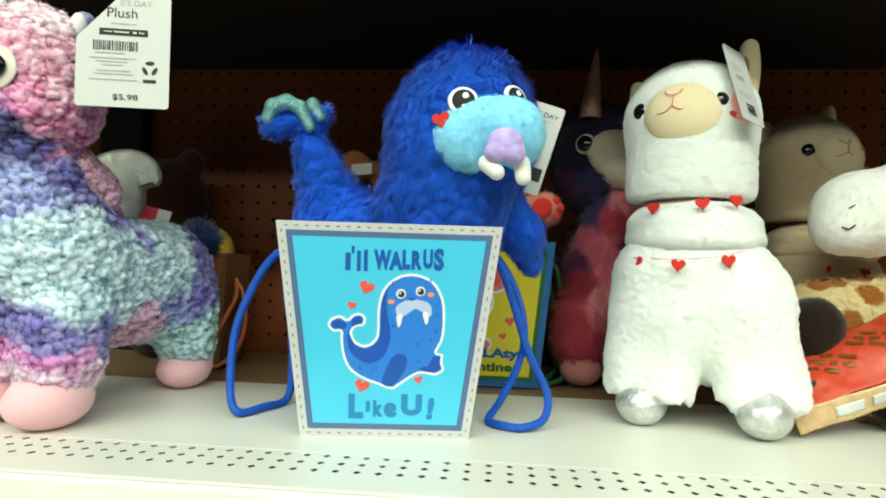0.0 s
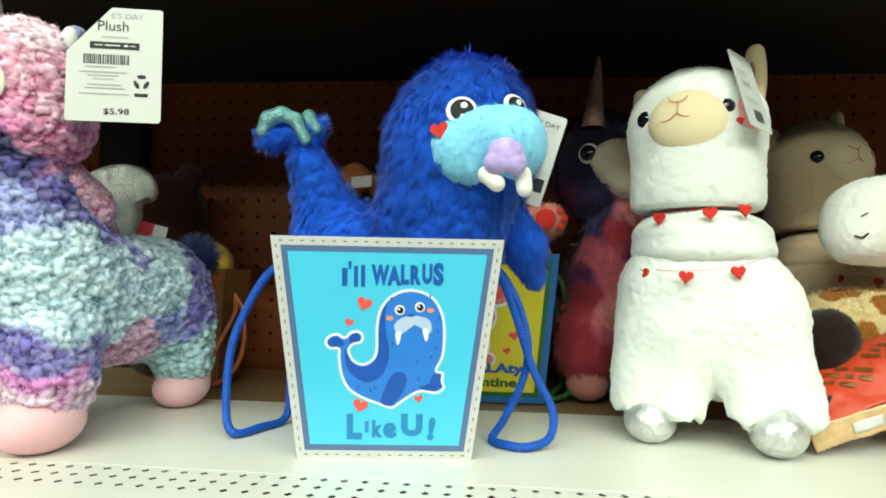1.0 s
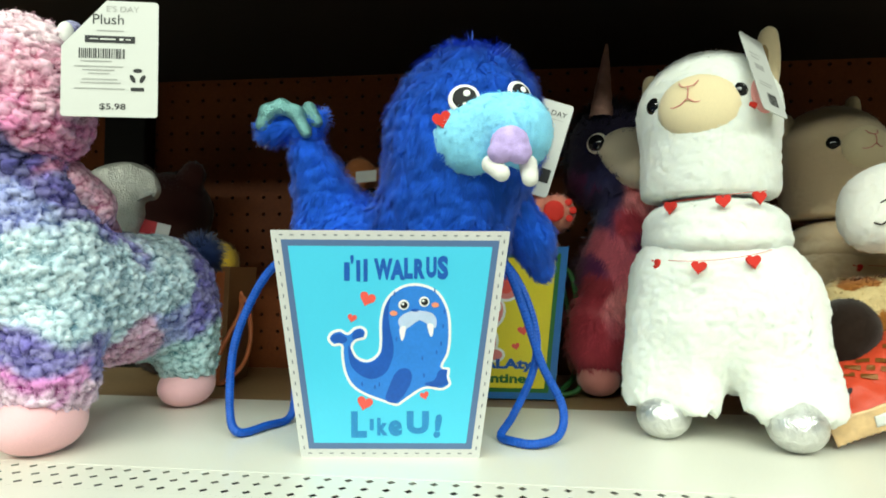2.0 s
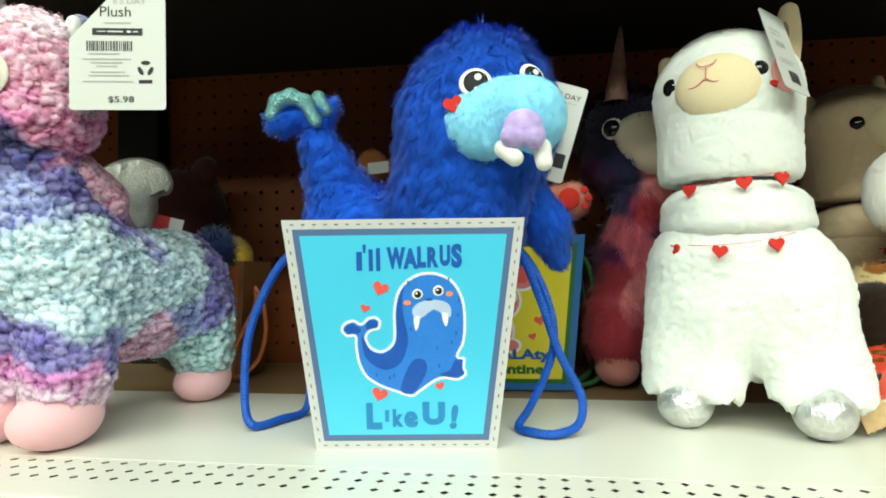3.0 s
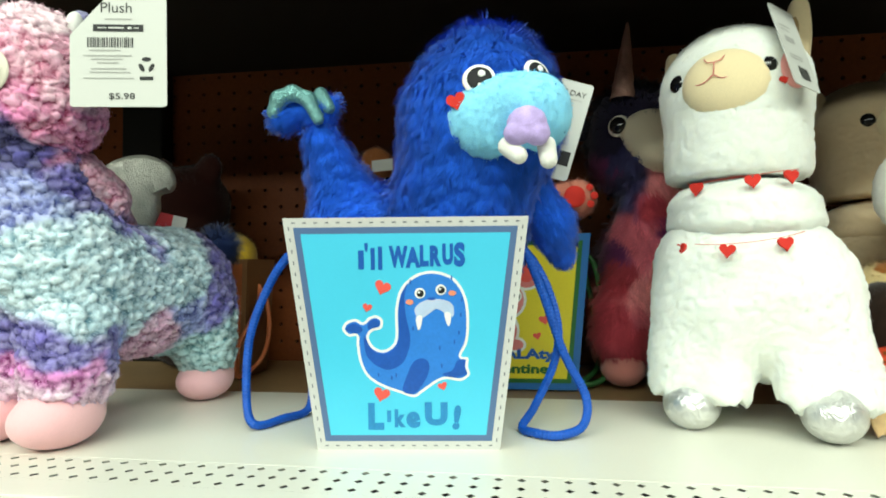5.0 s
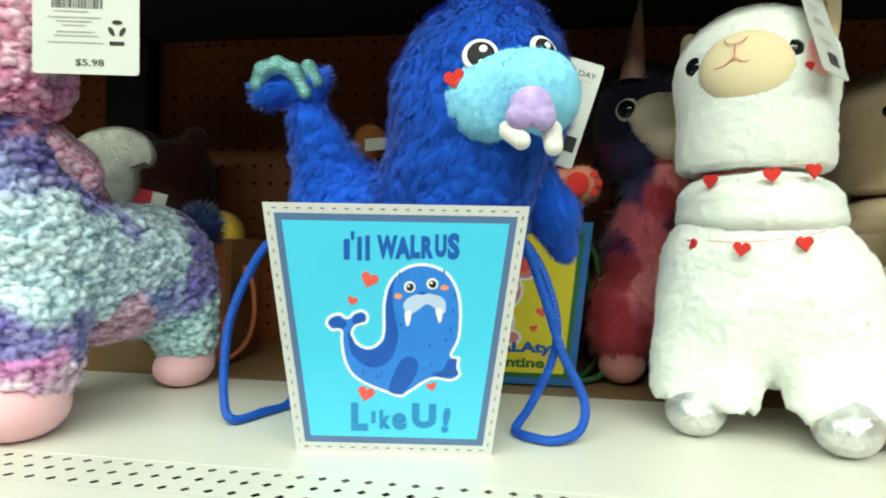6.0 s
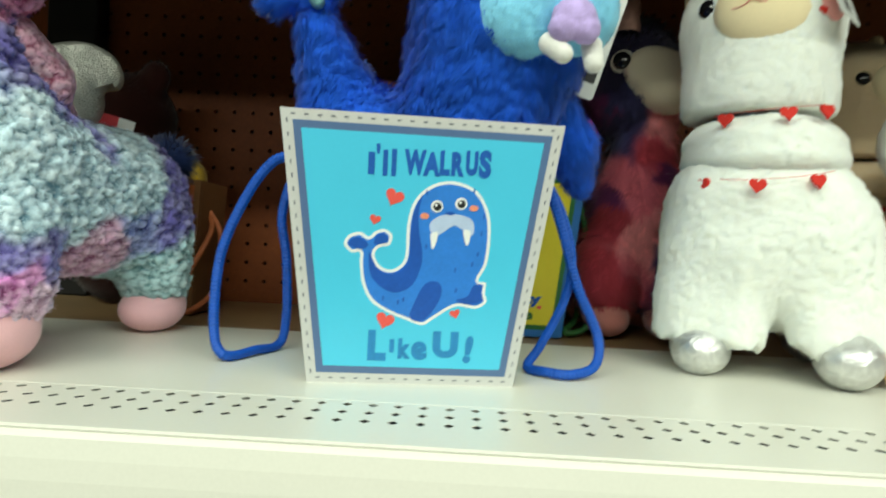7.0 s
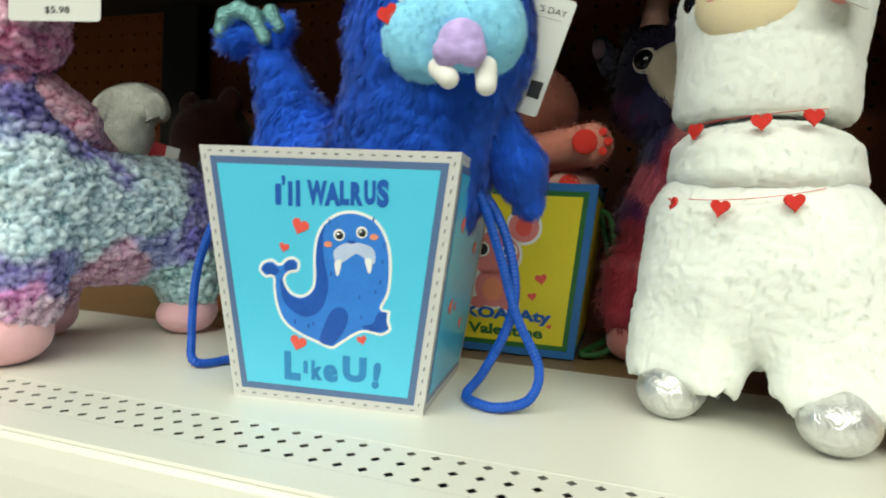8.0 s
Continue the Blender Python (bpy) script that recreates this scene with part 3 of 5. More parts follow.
def gift_box(m, name, label, mats, cord_mat, size=(0.1352, 0.1770, 0.171), insets=(0.0068, 0.0115), stitches=True):
    """An open card box that widens upwards, printed on all four sides. Returns the thing and its four faces."""
    wb, wt, h = size
    ob = thing(name, m, label, "gift box", "gift boxes")
    lean = (wt - wb) / 2
    slant = math.hypot(h, lean)
    faces = []
    rim, band, field, side_field = mats
    for i, a in enumerate((0, 90, 180, 270)):
        turn = m @ pose(0, 0, 0, 0, 0, a)
        o = turn @ Vector((0, -wb / 2, 0.0))
        u = turn.to_3x3() @ Vector((1, 0, 0))
        up = turn.to_3x3() @ Vector((0, -lean, h))
        sh = Sheet(o, u, up)
        panel = sh.shape("panel", trapezoid(wb, wt, slant), 0.0, rim, ob, thick=0.0022)
        sh.shape("border", trapezoid(wb, wt, slant, insets[0]), 0.00025, band, panel)
        sh.shape("printed_field", trapezoid(wb, wt, slant, insets[1]), 0.0005, field if i == 0 else side_field, panel)
        if stitches:
            e = insets[0] * 0.5
            c = trapezoid(wb, wt, slant, e)
            rows, v, f = [], [], []
            for q in range(4):
                p0, p1 = c[q], c[(q + 1) % 4]
                n = int(np.linalg.norm(p1 - p0) / 0.0080)
                d = (p1 - p0) / n
                w = np.array((-d[1], d[0])) / np.linalg.norm(d) * 0.00042
                for s in range(n):
                    a0, a1 = p0 + d * (s + 0.33), p0 + d * (s + 0.67)
                    k = len(v)
                    v += [sh.at(*(a0 - w), 0.0003), sh.at(*(a1 - w), 0.0003), sh.at(*(a1 + w), 0.0003), sh.at(*(a0 + w), 0.0003)]
                    f.append([k, k + 1, k + 2, k + 3])
            raw("stitching", v, f, STITCH, panel, "printed dark dashes", False)
        faces.append((sh, panel))
    part("base", box_bm((-wb / 2 + 0.003, -wb / 2 + 0.003, 0.0005), (wb / 2 - 0.003, wb / 2 - 0.003, 0.003)), rim, ob, local=True)
    return ob, faces


def cord(points, material, parent, name="cord_handle", r=0.0034):
    v, f = tube(points, r, 24, 0.0005, 0.13)
    return raw(name, v, f, material, parent, "braided nylon cord loop")


BOX_POSE = pose(0.0213, 0.6080, 0.0, 0, 0, 7.5)
wbox, wfaces = gift_box(BOX_POSE, "walrus_gift_box", "cyan card gift box with grey stitched rim and blue cord handles", (RIM_GREY, SLATE, CYAN, CYAN_SIDE), BLUE_CORD)
front, fpanel = wfaces[0]


def art(*pts):
    """Drawing grid of the box front to metres on the face."""
    return np.array([((x - 448) * 2.145e-4, (809 - y) * 2.21e-4) for x, y in pts])


WALRUS = art((229, 398), (242, 372), (275, 362), (300, 374), (320, 357), (347, 351), (368, 367), (362, 395), (332, 404), (319, 425), (335, 455), (366, 467),
             (396, 452), (410, 420), (411, 330), (430, 262), (480, 217), (545, 205), (612, 230), (650, 290), (660, 365), (654, 440), (632, 488), (656, 494),
             (655, 525), (661, 552), (630, 572), (582, 566), (550, 576), (500, 610), (470, 627), (420, 612), (360, 590), (312, 558), (286, 508), (277, 450), (276, 420), (250, 421))
outline = smooth_loop(WALRUS, 4)
front.shape("drawing_outline", outline, 0.0007, WHITE_PRINT, fpanel, "white outline of the cartoon walrus")
front.shape("drawing_body", shrink(outline, 0.0020), 0.0009, BODY_BLUE, fpanel)
front.shape("drawing_back", smooth_loop(art((452, 246), (430, 290), (422, 345), (421, 425), (402, 462), (366, 479), (328, 462), (303, 418), (309, 480), (340, 516), (385, 533), (430, 513), (453, 470), (460, 420), (446, 350), (443, 290)), 4), 0.0011, BACK_BLUE, fpanel)
front.shape("drawing_flipper", smooth_loop(art((432, 604), (446, 555), (470, 507), (500, 495), (522, 510), (520, 545), (495, 590), (466, 615)), 4), 0.0011, BACK_BLUE, fpanel)
front.shape("drawing_flipper", smooth_loop(art((568, 548), (602, 536), (618, 504), (645, 500), (644, 526), (650, 548), (605, 560)), 4), 0.0011, BACK_BLUE, fpanel)
front.shape("drawing_tail", smooth_loop(art((242, 398), (252, 382), (275, 377), (298, 394), (290, 408), (262, 408)), 4), 0.0011, BACK_BLUE, fpanel)
front.shape("drawing_tail", smooth_loop(art((316, 392), (322, 370), (345, 362), (357, 376), (350, 388), (325, 396)), 4), 0.0011, BACK_BLUE, fpanel)
front.shape("drawing_muzzle", smooth_loop(art((480, 350), (477, 328), (500, 307), (540, 297), (590, 305), (608, 326), (606, 356), (586, 348), (556, 332), (543, 333), (508, 358), (490, 364)), 4), 0.0011, LILAC_PRINT, fpanel)
for tusk in (((481, 358), (501, 352), (498, 384), (489, 401), (484, 388)), ((577, 344), (597, 344), (598, 370), (591, 387), (583, 374))):
    front.shape("drawing_tusk", smooth_loop(art(*tusk), 3), 0.0013, WHITE_PRINT, fpanel)
for ex, ey in ((495, 278), (566, 267)):
    for rr, mat, d, dx in ((18, WHITE_PRINT, 0.0011, 0), (12, INK, 0.0013, 1), (4, WHITE_PRINT, 0.0015, -3)):
        c = art((ex + dx, ey + dx))[0]
        front.shape("drawing_eye", oval(c[0], c[1], rr * 2.16e-4, rr * 2.16e-4), d, mat, fpanel)
for (cx, cy), rx, ry, mat in (((534, 296), 14, 5, BACK_BLUE), ((460, 307), 13, 9, BLUSH), ((604, 278), 13, 9, BLUSH)):
    c = art((cx, cy))[0]
    front.shape("drawing_cheek" if mat is BLUSH else "drawing_nose", oval(c[0], c[1], rx * 2.16e-4, ry * 2.16e-4), 0.0013, mat, fpanel)
for cx, cy in ((463, 240), (602, 228), (636, 300), (632, 350), (470, 395), (560, 460), (610, 440), (566, 520), (350, 550), (395, 560), (410, 552), (625, 410)):
    c = art((cx, cy))[0]
    front.shape("drawing_fleck", oval(c[0], c[1], 0.0006, 0.0018, 8), 0.0011, BACK_BLUE, fpanel)
for cx, cy, size, tn in ((369, 258, 54, -20), (316, 324, 32, -12), (359, 616, 54, -15), (568, 589, 31, 18)):
    c = art((cx, cy))[0]
    front.shape("printed_heart", heart(c[0], c[1], size * 2.2e-4, tn), 0.0009, CORAL, fpanel, "coral red heart")


def lettered(sheet, panel, words, x0, y0, x1, y1, mat, bold=0.03, shear=0.0, grid=art):
    a, b = grid((x0, y1))[0], grid((x1, y0))[0]
    return sheet.text("lettering", words, a[0], a[1], b[0], b[1], 0.0008, mat, panel, bold=bold, shear=shear)


for words, x0, y0, x1, y1 in (("I", 289, 136, 308, 198), ("'", 311, 112, 322, 140), ("l", 331, 128, 345, 200), ("l", 356, 124, 370, 200), ("W", 392, 122, 456, 194), ("A", 448, 126, 498, 194),
                              ("L", 496, 120, 526, 190), ("R", 530, 122, 568, 190), ("U", 572, 116, 608, 186), ("S", 611, 112, 648, 192)):
    lettered(front, fpanel, words, x0, y0, x1, y1, NAVY_TEXT, 0.035 if len(words) and words in "Il'" else 0.06)
for words, x0, y0, x1, y1 in (("L", 311, 646, 366, 738), ("I", 376, 672, 390, 712), ("k", 402, 668, 440, 730), ("e", 442, 676, 490, 732), ("U", 506, 644, 584, 724), ("!", 600, 655, 630, 738)):
    lettered(front, fpanel, words, x0, y0, x1, y1, MID_TEXT, 0.06, 0.12 if words == "!" else 0.0)
for sh, panel in (wfaces[1], wfaces[3]):
    for cx, cz, size in ((-0.042, 0.128, 0.013), (-0.036, 0.07, 0.012), (-0.018, 0.068, 0.007), (0.03, 0.11, 0.012), (0.02, 0.05, 0.010), (-0.005, 0.14, 0.008)):
        sh.shape("printed_heart", heart(cx, cz, size, 20), 0.0009, CORAL, panel, "coral red heart")
cord([(-0.058, 0.575, 0.150), (-0.078, 0.577, 0.146), (-0.098, 0.580, 0.120), (-0.116, 0.583, 0.077), (-0.119, 0.583, 0.025), (-0.108, 0.576, 0.0055), (-0.095, 0.605, 0.0045),
      (-0.085, 0.635, 0.0055), (-0.081, 0.637, 0.03), (-0.083, 0.636, 0.075), (-0.088, 0.636, 0.11), (-0.079, 0.638, 0.143), (-0.061, 0.640, 0.150)], BLUE_CORD, wbox)
cord([(0.104, 0.592, 0.150), (0.116, 0.594, 0.147), (0.131, 0.596, 0.110), (0.146, 0.598, 0.065), (0.163, 0.602, 0.030), (0.160, 0.590, 0.010), (0.142, 0.578, 0.0045), (0.124, 0.582, 0.0045),
      (0.112, 0.600, 0.0045), (0.122, 0.606, 0.020), (0.138, 0.606, 0.055), (0.142, 0.606, 0.085), (0.133, 0.608, 0.12), (0.117, 0.610, 0.147), (0.104, 0.610, 0.150)], BLUE_CORD, wbox)
for y in (0.592, 0.610):
    bm = bmesh.new()
    bmesh.ops.create_cone(bm, cap_ends=True, segments=16, radius1=0.0045, radius2=0.0038, depth=0.003, matrix=pose(0.1115 - (y - 0.592) * 0.12, y, 0.150, 0, 97, 7.5))
    part("eyelet", bm, STEEL, wbox, "small steel eyelet", True)

# the yellow box behind
YBOX_POSE = pose(0.093, 0.852, 0.0, 0, 0, 2)
ybox, yfaces = gift_box(YBOX_POSE, "koala_gift_box", "yellow card gift box with green and blue border", (RIM_BLUE, GREEN, YELLOW, YELLOW), GREEN_CORD, size=(0.142, 0.172, 0.171), insets=(0.0075, 0.0125), stitches=False)
ysh, ypanel = yfaces[0]


koala = ((-0.012, 0.100, 0.026, 0.022), (0.017, 0.128, 0.015, 0.015), (-0.042, 0.126, 0.014, 0.014), (-0.012, 0.066, 0.018, 0.020), (-0.026, 0.050, 0.009, 0.006), (0.004, 0.050, 0.009, 0.006))
for cx, cy, rx, ry in koala:
    ysh.shape("drawing_outline", oval(cx, cy, rx + 0.003, ry + 0.003), 0.0007, WHITE_PRINT, ypanel)
for cx, cy, rx, ry in koala:
    ysh.shape("drawing_body", oval(cx, cy, rx, ry), 0.0009, KOALA_PINK, ypanel)
ysh.shape("drawing_ear", oval(0.017, 0.128, 0.008, 0.009), 0.0011, CORAL, ypanel)
ysh.shape("drawing_belly", oval(-0.012, 0.064, 0.010, 0.012), 0.0011, BLUSH, ypanel)
for ex in (-0.024, 0.004):
    for rr, mat, d in ((0.0078, WHITE_PRINT, 0.0011), (0.0058, INK, 0.0013), (0.0018, WHITE_PRINT, 0.0015)):
        ysh.shape("drawing_eye", oval(ex - (0.0015 if d > 0.0014 else 0), 0.104 + (0.002 if d > 0.0014 else 0), rr, rr), d, mat, ypanel)
for cx, cy, size in ((0.036, 0.078, 0.012), (0.028, 0.060, 0.009), (0.046, 0.031, 0.005), (-0.05, 0.08, 0.01)):
    ysh.shape("printed_heart", heart(cx, cy, size, 12), 0.0009, CORAL, ypanel)
ysh.text("lettering", "KOALAty", -0.040, 0.031, 0.048, 0.046, 0.0009, NAVY_TEXT, ypanel, bold=0.05)
ysh.text("lettering", "Valentine", -0.036, 0.018, 0.040, 0.029, 0.0009, GREEN, ypanel, bold=0.04)
ysh.text("lettering", "a", 0.004, 0.139, 0.012, 0.147, 0.0009, NAVY_TEXT, ypanel, bold=0.04)
cord([(0.176, 0.85, 0.150), (0.190, 0.84, 0.140), (0.197, 0.83, 0.10), (0.203, 0.82, 0.035), (0.196, 0.81, 0.008), (0.172, 0.80, 0.0045), (0.196, 0.86, 0.02), (0.190, 0.87, 0.09), (0.176, 0.87, 0.150)], GREEN_CORD, ybox, r=0.003)

PUPIL = surface("black_embroidery", (0.010, 0.010, 0.012), 0.6, 0, 0.25, 1800, 0.1, 0.3, 60)


# ---- small plush details ----
def disc(name, c, n, r, material, parent, label="", dome=0.25, local=False, squash=1.0):
    """A slightly domed round patch at c that faces n."""
    n = Vector(n).normalized()
    q = n.to_track_quat("Z", "Y").to_matrix().to_4x4()
    bm = bmesh.new()
    bmesh.ops.create_uvsphere(bm, u_segments=24, v_segments=12, radius=1.0, matrix=Matrix.Translation(c) @ q @ Matrix.Diagonal((r, r * squash, r * dome, 1)))
    return part(name, bm, material, parent, label, True, local)


def stitched_eye(c, n, r, parent, local=False):
    """A large embroidered eye: white ring, black pupil, two glints."""
    n = Vector(n).normalized()
    white = disc("eye", c, n, r, EYE_WHITE, parent, "white embroidered eye with black pupil", 0.22, local)
    side = n.cross(Vector((0, 0, 1))).normalized()
    up = side.cross(n)
    c = Vector(c)
    disc("pupil", c + n * r * 0.10 - side * r * 0.02, n, r * 0.78, PUPIL, white, "", 0.22, local)
    disc("glint", c + n * r * 0.27 - side * r * 0.16 + up * r * 0.26, n, r * 0.22, EYE_WHITE, white, "", 0.2, local)
    disc("glint", c + n * r * 0.24 - side * r * 0.05 - up * r * 0.45, n, r * 0.12, EYE_WHITE, white, "", 0.2, local)
    return white


def felt_heart(c, n, size, parent, turn=0.0, local=False, name="felt_heart", lift=0.0028):
    n = np.array(n, float) / np.linalg.norm(n)
    right = np.cross((0, 0, 1.0), n)
    sh = Sheet(c, right, np.cross(n, right))
    return sh.shape(name, heart(0, 0, size, turn, 20), lift, RED_FELT, parent, "small red heart patch", 0.0022, local)


def thread(points, r, material, parent, name="stitched_mouth", local=False):
    v, f = tube(points, r, 6, 0.0015)
    return raw(name, v, f, material, parent, "", True, local)


def price_card(m, w, h, parent_label, cut=True):
    """A white swing tag with rounded corners, small print, a bar code and the price."""
    ob = thing("price_tag", m, parent_label, "price tag", "swing tags")
    sh = Sheet((0, 0, 0), (1, 0, 0), (0, 0, 1))
    r = 0.0025
    loop = []
    for cx, cy, a in ((w - r, r, -90), (w - r, h - r, 0)):
        loop += [(cx + r * math.cos(radians(a + t)), cy + r * math.sin(radians(a + t))) for t in (0, 30, 60, 90)]
    loop += [(w * 0.46, h), (0.0, h * 0.60)] if cut else [(r, h), (0, h - r)]
    loop += [(r + r * math.cos(radians(t)), r + r * math.sin(radians(t))) for t in (180, 210, 240, 270)]
    sh.shape("card", loop, 0.0, CARD, ob, thick=0.0007, local=True)
    return ob, sh


def tag_print(ob, sh, w, h):
    d = 0.0003
    sh.text("lettering", "E'S DAY", w * 0.46, h * 0.905, w * 0.80, h * 0.955, d, GREY_INK, ob, bold=0.0, local=True)
    sh.text("lettering", "Plush", w * 0.32, h * 0.795, w * 0.64, h * 0.88, d, INK, ob, bold=0.0, local=True)
    sh.bars("small_print", [(w * 0.36, h * 0.735, w * 0.64, h * 0.745)], d, GREY_INK, ob, local=True)
    sh.bars("brand_bar", [(w * 0.24, h * 0.635, w * 0.76, h * 0.695)], d, INK, ob, "black bar", local=True)
    sh.bars("brand_bar", [(w * 0.29, h * 0.661, w * 0.38, h * 0.669), (w * 0.40, h * 0.659, w * 0.56, h * 0.671), (w * 0.60, h * 0.656, w * 0.64, h * 0.674), (w * 0.66, h * 0.661, w * 0.72, h * 0.669)], d * 2, CARD, ob, local=True)
    x, lines = w * 0.18, []
    for k in range(22):
        t = (0.6 + 1.6 * random.random()) * w * 0.0075
        lines.append((x, h * 0.50, x + t, h * 0.585))
        x += t + (0.5 + 1.1 * random.random()) * w * 0.009
    tagged(sh.bars("bar_code", lines, d, INK, ob, "black bar code", local=True), kind="stuff")
    rows = [(0.20, 0.47, 0.52), (0.14, 0.425, 0.64), (0.22, 0.395, 0.55), (0.28, 0.365, 0.50), (0.22, 0.315, 0.58), (0.20, 0.285, 0.62), (0.14, 0.235, 0.66)]
    sh.bars("small_print", [(w * a, h * b, w * c, h * b + h * 0.010) for a, b, c in rows], d, GREY_INK, ob, local=True)
    marks = []
    for k in range(3):
        a = radians(90 + 120 * k)
        marks.append(oval(w * 0.79 + 0.0042 * math.cos(a), h * 0.355 + 0.0042 * math.sin(a), 0.0036, 0.0017, 8, math.degrees(a) + 90))
    for q in marks:
        sh.shape("recycling_mark", q, d, INK, ob, local=True)
    sh.bars("recycling_mark", [(w * 0.72, h * 0.225, w * 0.86, h * 0.255)], d, INK, ob, local=True)
    sh.text("lettering", "$5.98", w * 0.40, h * 0.055, w * 0.67, h * 0.115, d, INK, ob, bold=0.012, local=True)


# ---- blue walrus in its box ----
walrus = thing("walrus_plush", pose(0.03, 0.607, 0.003), "blue furry walrus plush sitting in a cyan gift box", "plush toy")
BLUE = (0.010, 0.108, 0.68)


def walrus_dye(p):
    t = np.tile(np.array(BLUE), (len(p), 1))
    return t * (1 + 0.18 * soft_noise(p, 0.02, 5))[:, None]


form = Soft(0.022)
form.ball((0.082, 0.590, 0.258), (0.062, 0.056, 0.060)).ball((0.088, 0.592, 0.288), (0.048, 0.046, 0.043)).limb((0.079, 0.594, 0.25), (0.058, 0.602, 0.16), 0.061, 0.060)
form.ball((0.030, 0.607, 0.075), (0.052, 0.052, 0.070), k=0.04)
form.ball((-0.012, 0.604, 0.160), (0.054, 0.046, 0.030))
form.limb((-0.033, 0.600, 0.182), (-0.0535, 0.586, 0.243), 0.034, 0.0165)
plush("body", form, FUR, walrus, walrus_dye, 0.0028, hair=(850000, 0.0078, 0.00052, 0.18, (-0.25, 0.0, -1.0), 0.010), lumps=0.0018, tuft=(0.018, 0.0034), seed=11, calm=1.1)
form = Soft(0.008).limb((-0.082, 0.578, 0.264), (-0.055, 0.582, 0.269), 0.0112, 0.0105).ball((-0.083, 0.577, 0.259), (0.0105, 0.011, 0.011)).limb((-0.052, 0.584, 0.260), (-0.046, 0.586, 0.272), 0.0105, 0.0095)
plush("tail_fin", form, FUR, walrus, walrus_dye, 0.0025, hair=(700000, 0.006, 0.00055, 0.3, (-0.6, 0, -0.2), 0.006), seed=12)
form = Soft(0.005)
line = ((-0.0865, 0.5660, 0.2640), (-0.0815, 0.5645, 0.2745), (-0.0700, 0.5645, 0.2785), (-0.0580, 0.5665, 0.2735), (-0.0500, 0.5690, 0.2570))
for a, b in zip(line, line[1:]):
    form.limb(a, b, 0.0058, 0.0056)
form.limb((-0.0495, 0.575, 0.2790), (-0.0435, 0.576, 0.2680), 0.0062, 0.0058, k=0.002)
plush("fin_lining", form, TEAL_SILVER, walrus, (0.5, 0.5, 0.5), 0.002, "shiny teal silver cloth lining of the tail fin", lumps=0.001)
form = Soft(0.012).limb((0.118, 0.600, 0.205), (0.138, 0.612, 0.170), 0.017, 0.018).limb((0.138, 0.612, 0.170), (0.146, 0.618, 0.146), 0.018, 0.012)
plush("flipper", form, FUR, walrus, walrus_dye, 0.0025, tuft=(0.012, 0.002), hair=(800000, 0.006, 0.00055, 0.15, (0.2, 0, -1.0), 0.006), seed=13)
SKY = (0.26, 0.70, 0.96)
form = Soft(0.014).ball((0.0885, 0.543, 0.2420), (0.0285, 0.026, 0.0285)).ball((0.1295, 0.545, 0.2465), (0.0230, 0.026, 0.0265)).ball((0.1115, 0.541, 0.2555), (0.0310, 0.025, 0.0205))
plush("muzzle", form, FUR, walrus, lambda p: np.tile(np.array(SKY), (len(p), 1)) * (1 + 0.10 * soft_noise(p, 0.012, 4))[:, None], 0.0013, "sky blue short pile muzzle", tuft=(0.012, 0.0009, 0.0032, 0.0006), hair=(240000, 0.0030, 0.00042, 0.20, (0.1, -0.2, -1.0), 0.005), seed=14, calm=0.2)
form = Soft(0.005).ball((0.1205, 0.5180, 0.2340), (0.0140, 0.010, 0.0125)).ball((0.1135, 0.5155, 0.2270), (0.0090, 0.0085, 0.0085), k=0.002).ball((0.1275, 0.5175, 0.2270), (0.0090, 0.0085, 0.0085), k=0.002)
plush("nose", form, FUR, walrus, lambda p: np.tile(np.array((0.50, 0.38, 0.74)), (len(p), 1)) * (1 + 0.2 * soft_noise(p, 0.006, 9))[:, None], 0.0014, "lilac velour nose with a pinched seam", tuft=(0.006, 0.0006, 0.0024, 0.0005), seed=15)
for a, b in (((0.1065, 0.522, 0.2195), (0.1145, 0.517, 0.2120)), ((0.1335, 0.528, 0.2205), (0.1350, 0.526, 0.2095))):
    plush("tusk", Soft().limb(a, b, 0.0068, 0.0062), VELOUR, walrus, (0.82, 0.81, 0.77), 0.0016, "stuffed white tusk")
stitched_eye((0.0865, 0.5270, 0.2695), (0.05, -0.97, 0.22), 0.0122, walrus)
stitched_eye((0.1275, 0.5430, 0.2765), (0.58, -0.78, 0.24), 0.0112, walrus)
felt_heart((0.0705, 0.5258, 0.2540), (-0.25, -0.96, 0.05), 0.0145, walrus, 12)
card, sh = price_card(pose(0.1160, 0.602, 0.2150, 0, 17, 4), 0.036, 0.082, "white card price tag on the side of the walrus plush", False)
sh.text("lettering", "'S DAY", 0.012, 0.070, 0.032, 0.0745, 0.0003, INK, card, bold=0.0, local=True)
sh.bars("small_print", [(0.014, 0.0665, 0.030, 0.0670)], 0.0003, GREY_INK, card, local=True)
sh.bars("recycling_mark", [(0.024, 0.012, 0.033, 0.024)], 0.0003, INK, card, local=True)


# ---- white llama ----
PINK_BLUSH = surface("pink_airbrush_pile", (0.82, 0.36, 0.34), 0.9, 0, 0.15, 1600, 0.06, 0.3, 60, 0.2)
WHITE_PILE = dyed("white_plush_pile", 0.9, 1400, 0.35, 0.35, 0.04)
soft = WHITE_PILE.node_tree.nodes["Principled BSDF"]
soft.inputs["Subsurface Weight"].default_value = 0.6
soft.inputs["Subsurface Radius"].default_value = (1.0, 0.95, 0.85)
soft.inputs["Subsurface Scale"].default_value = 0.004


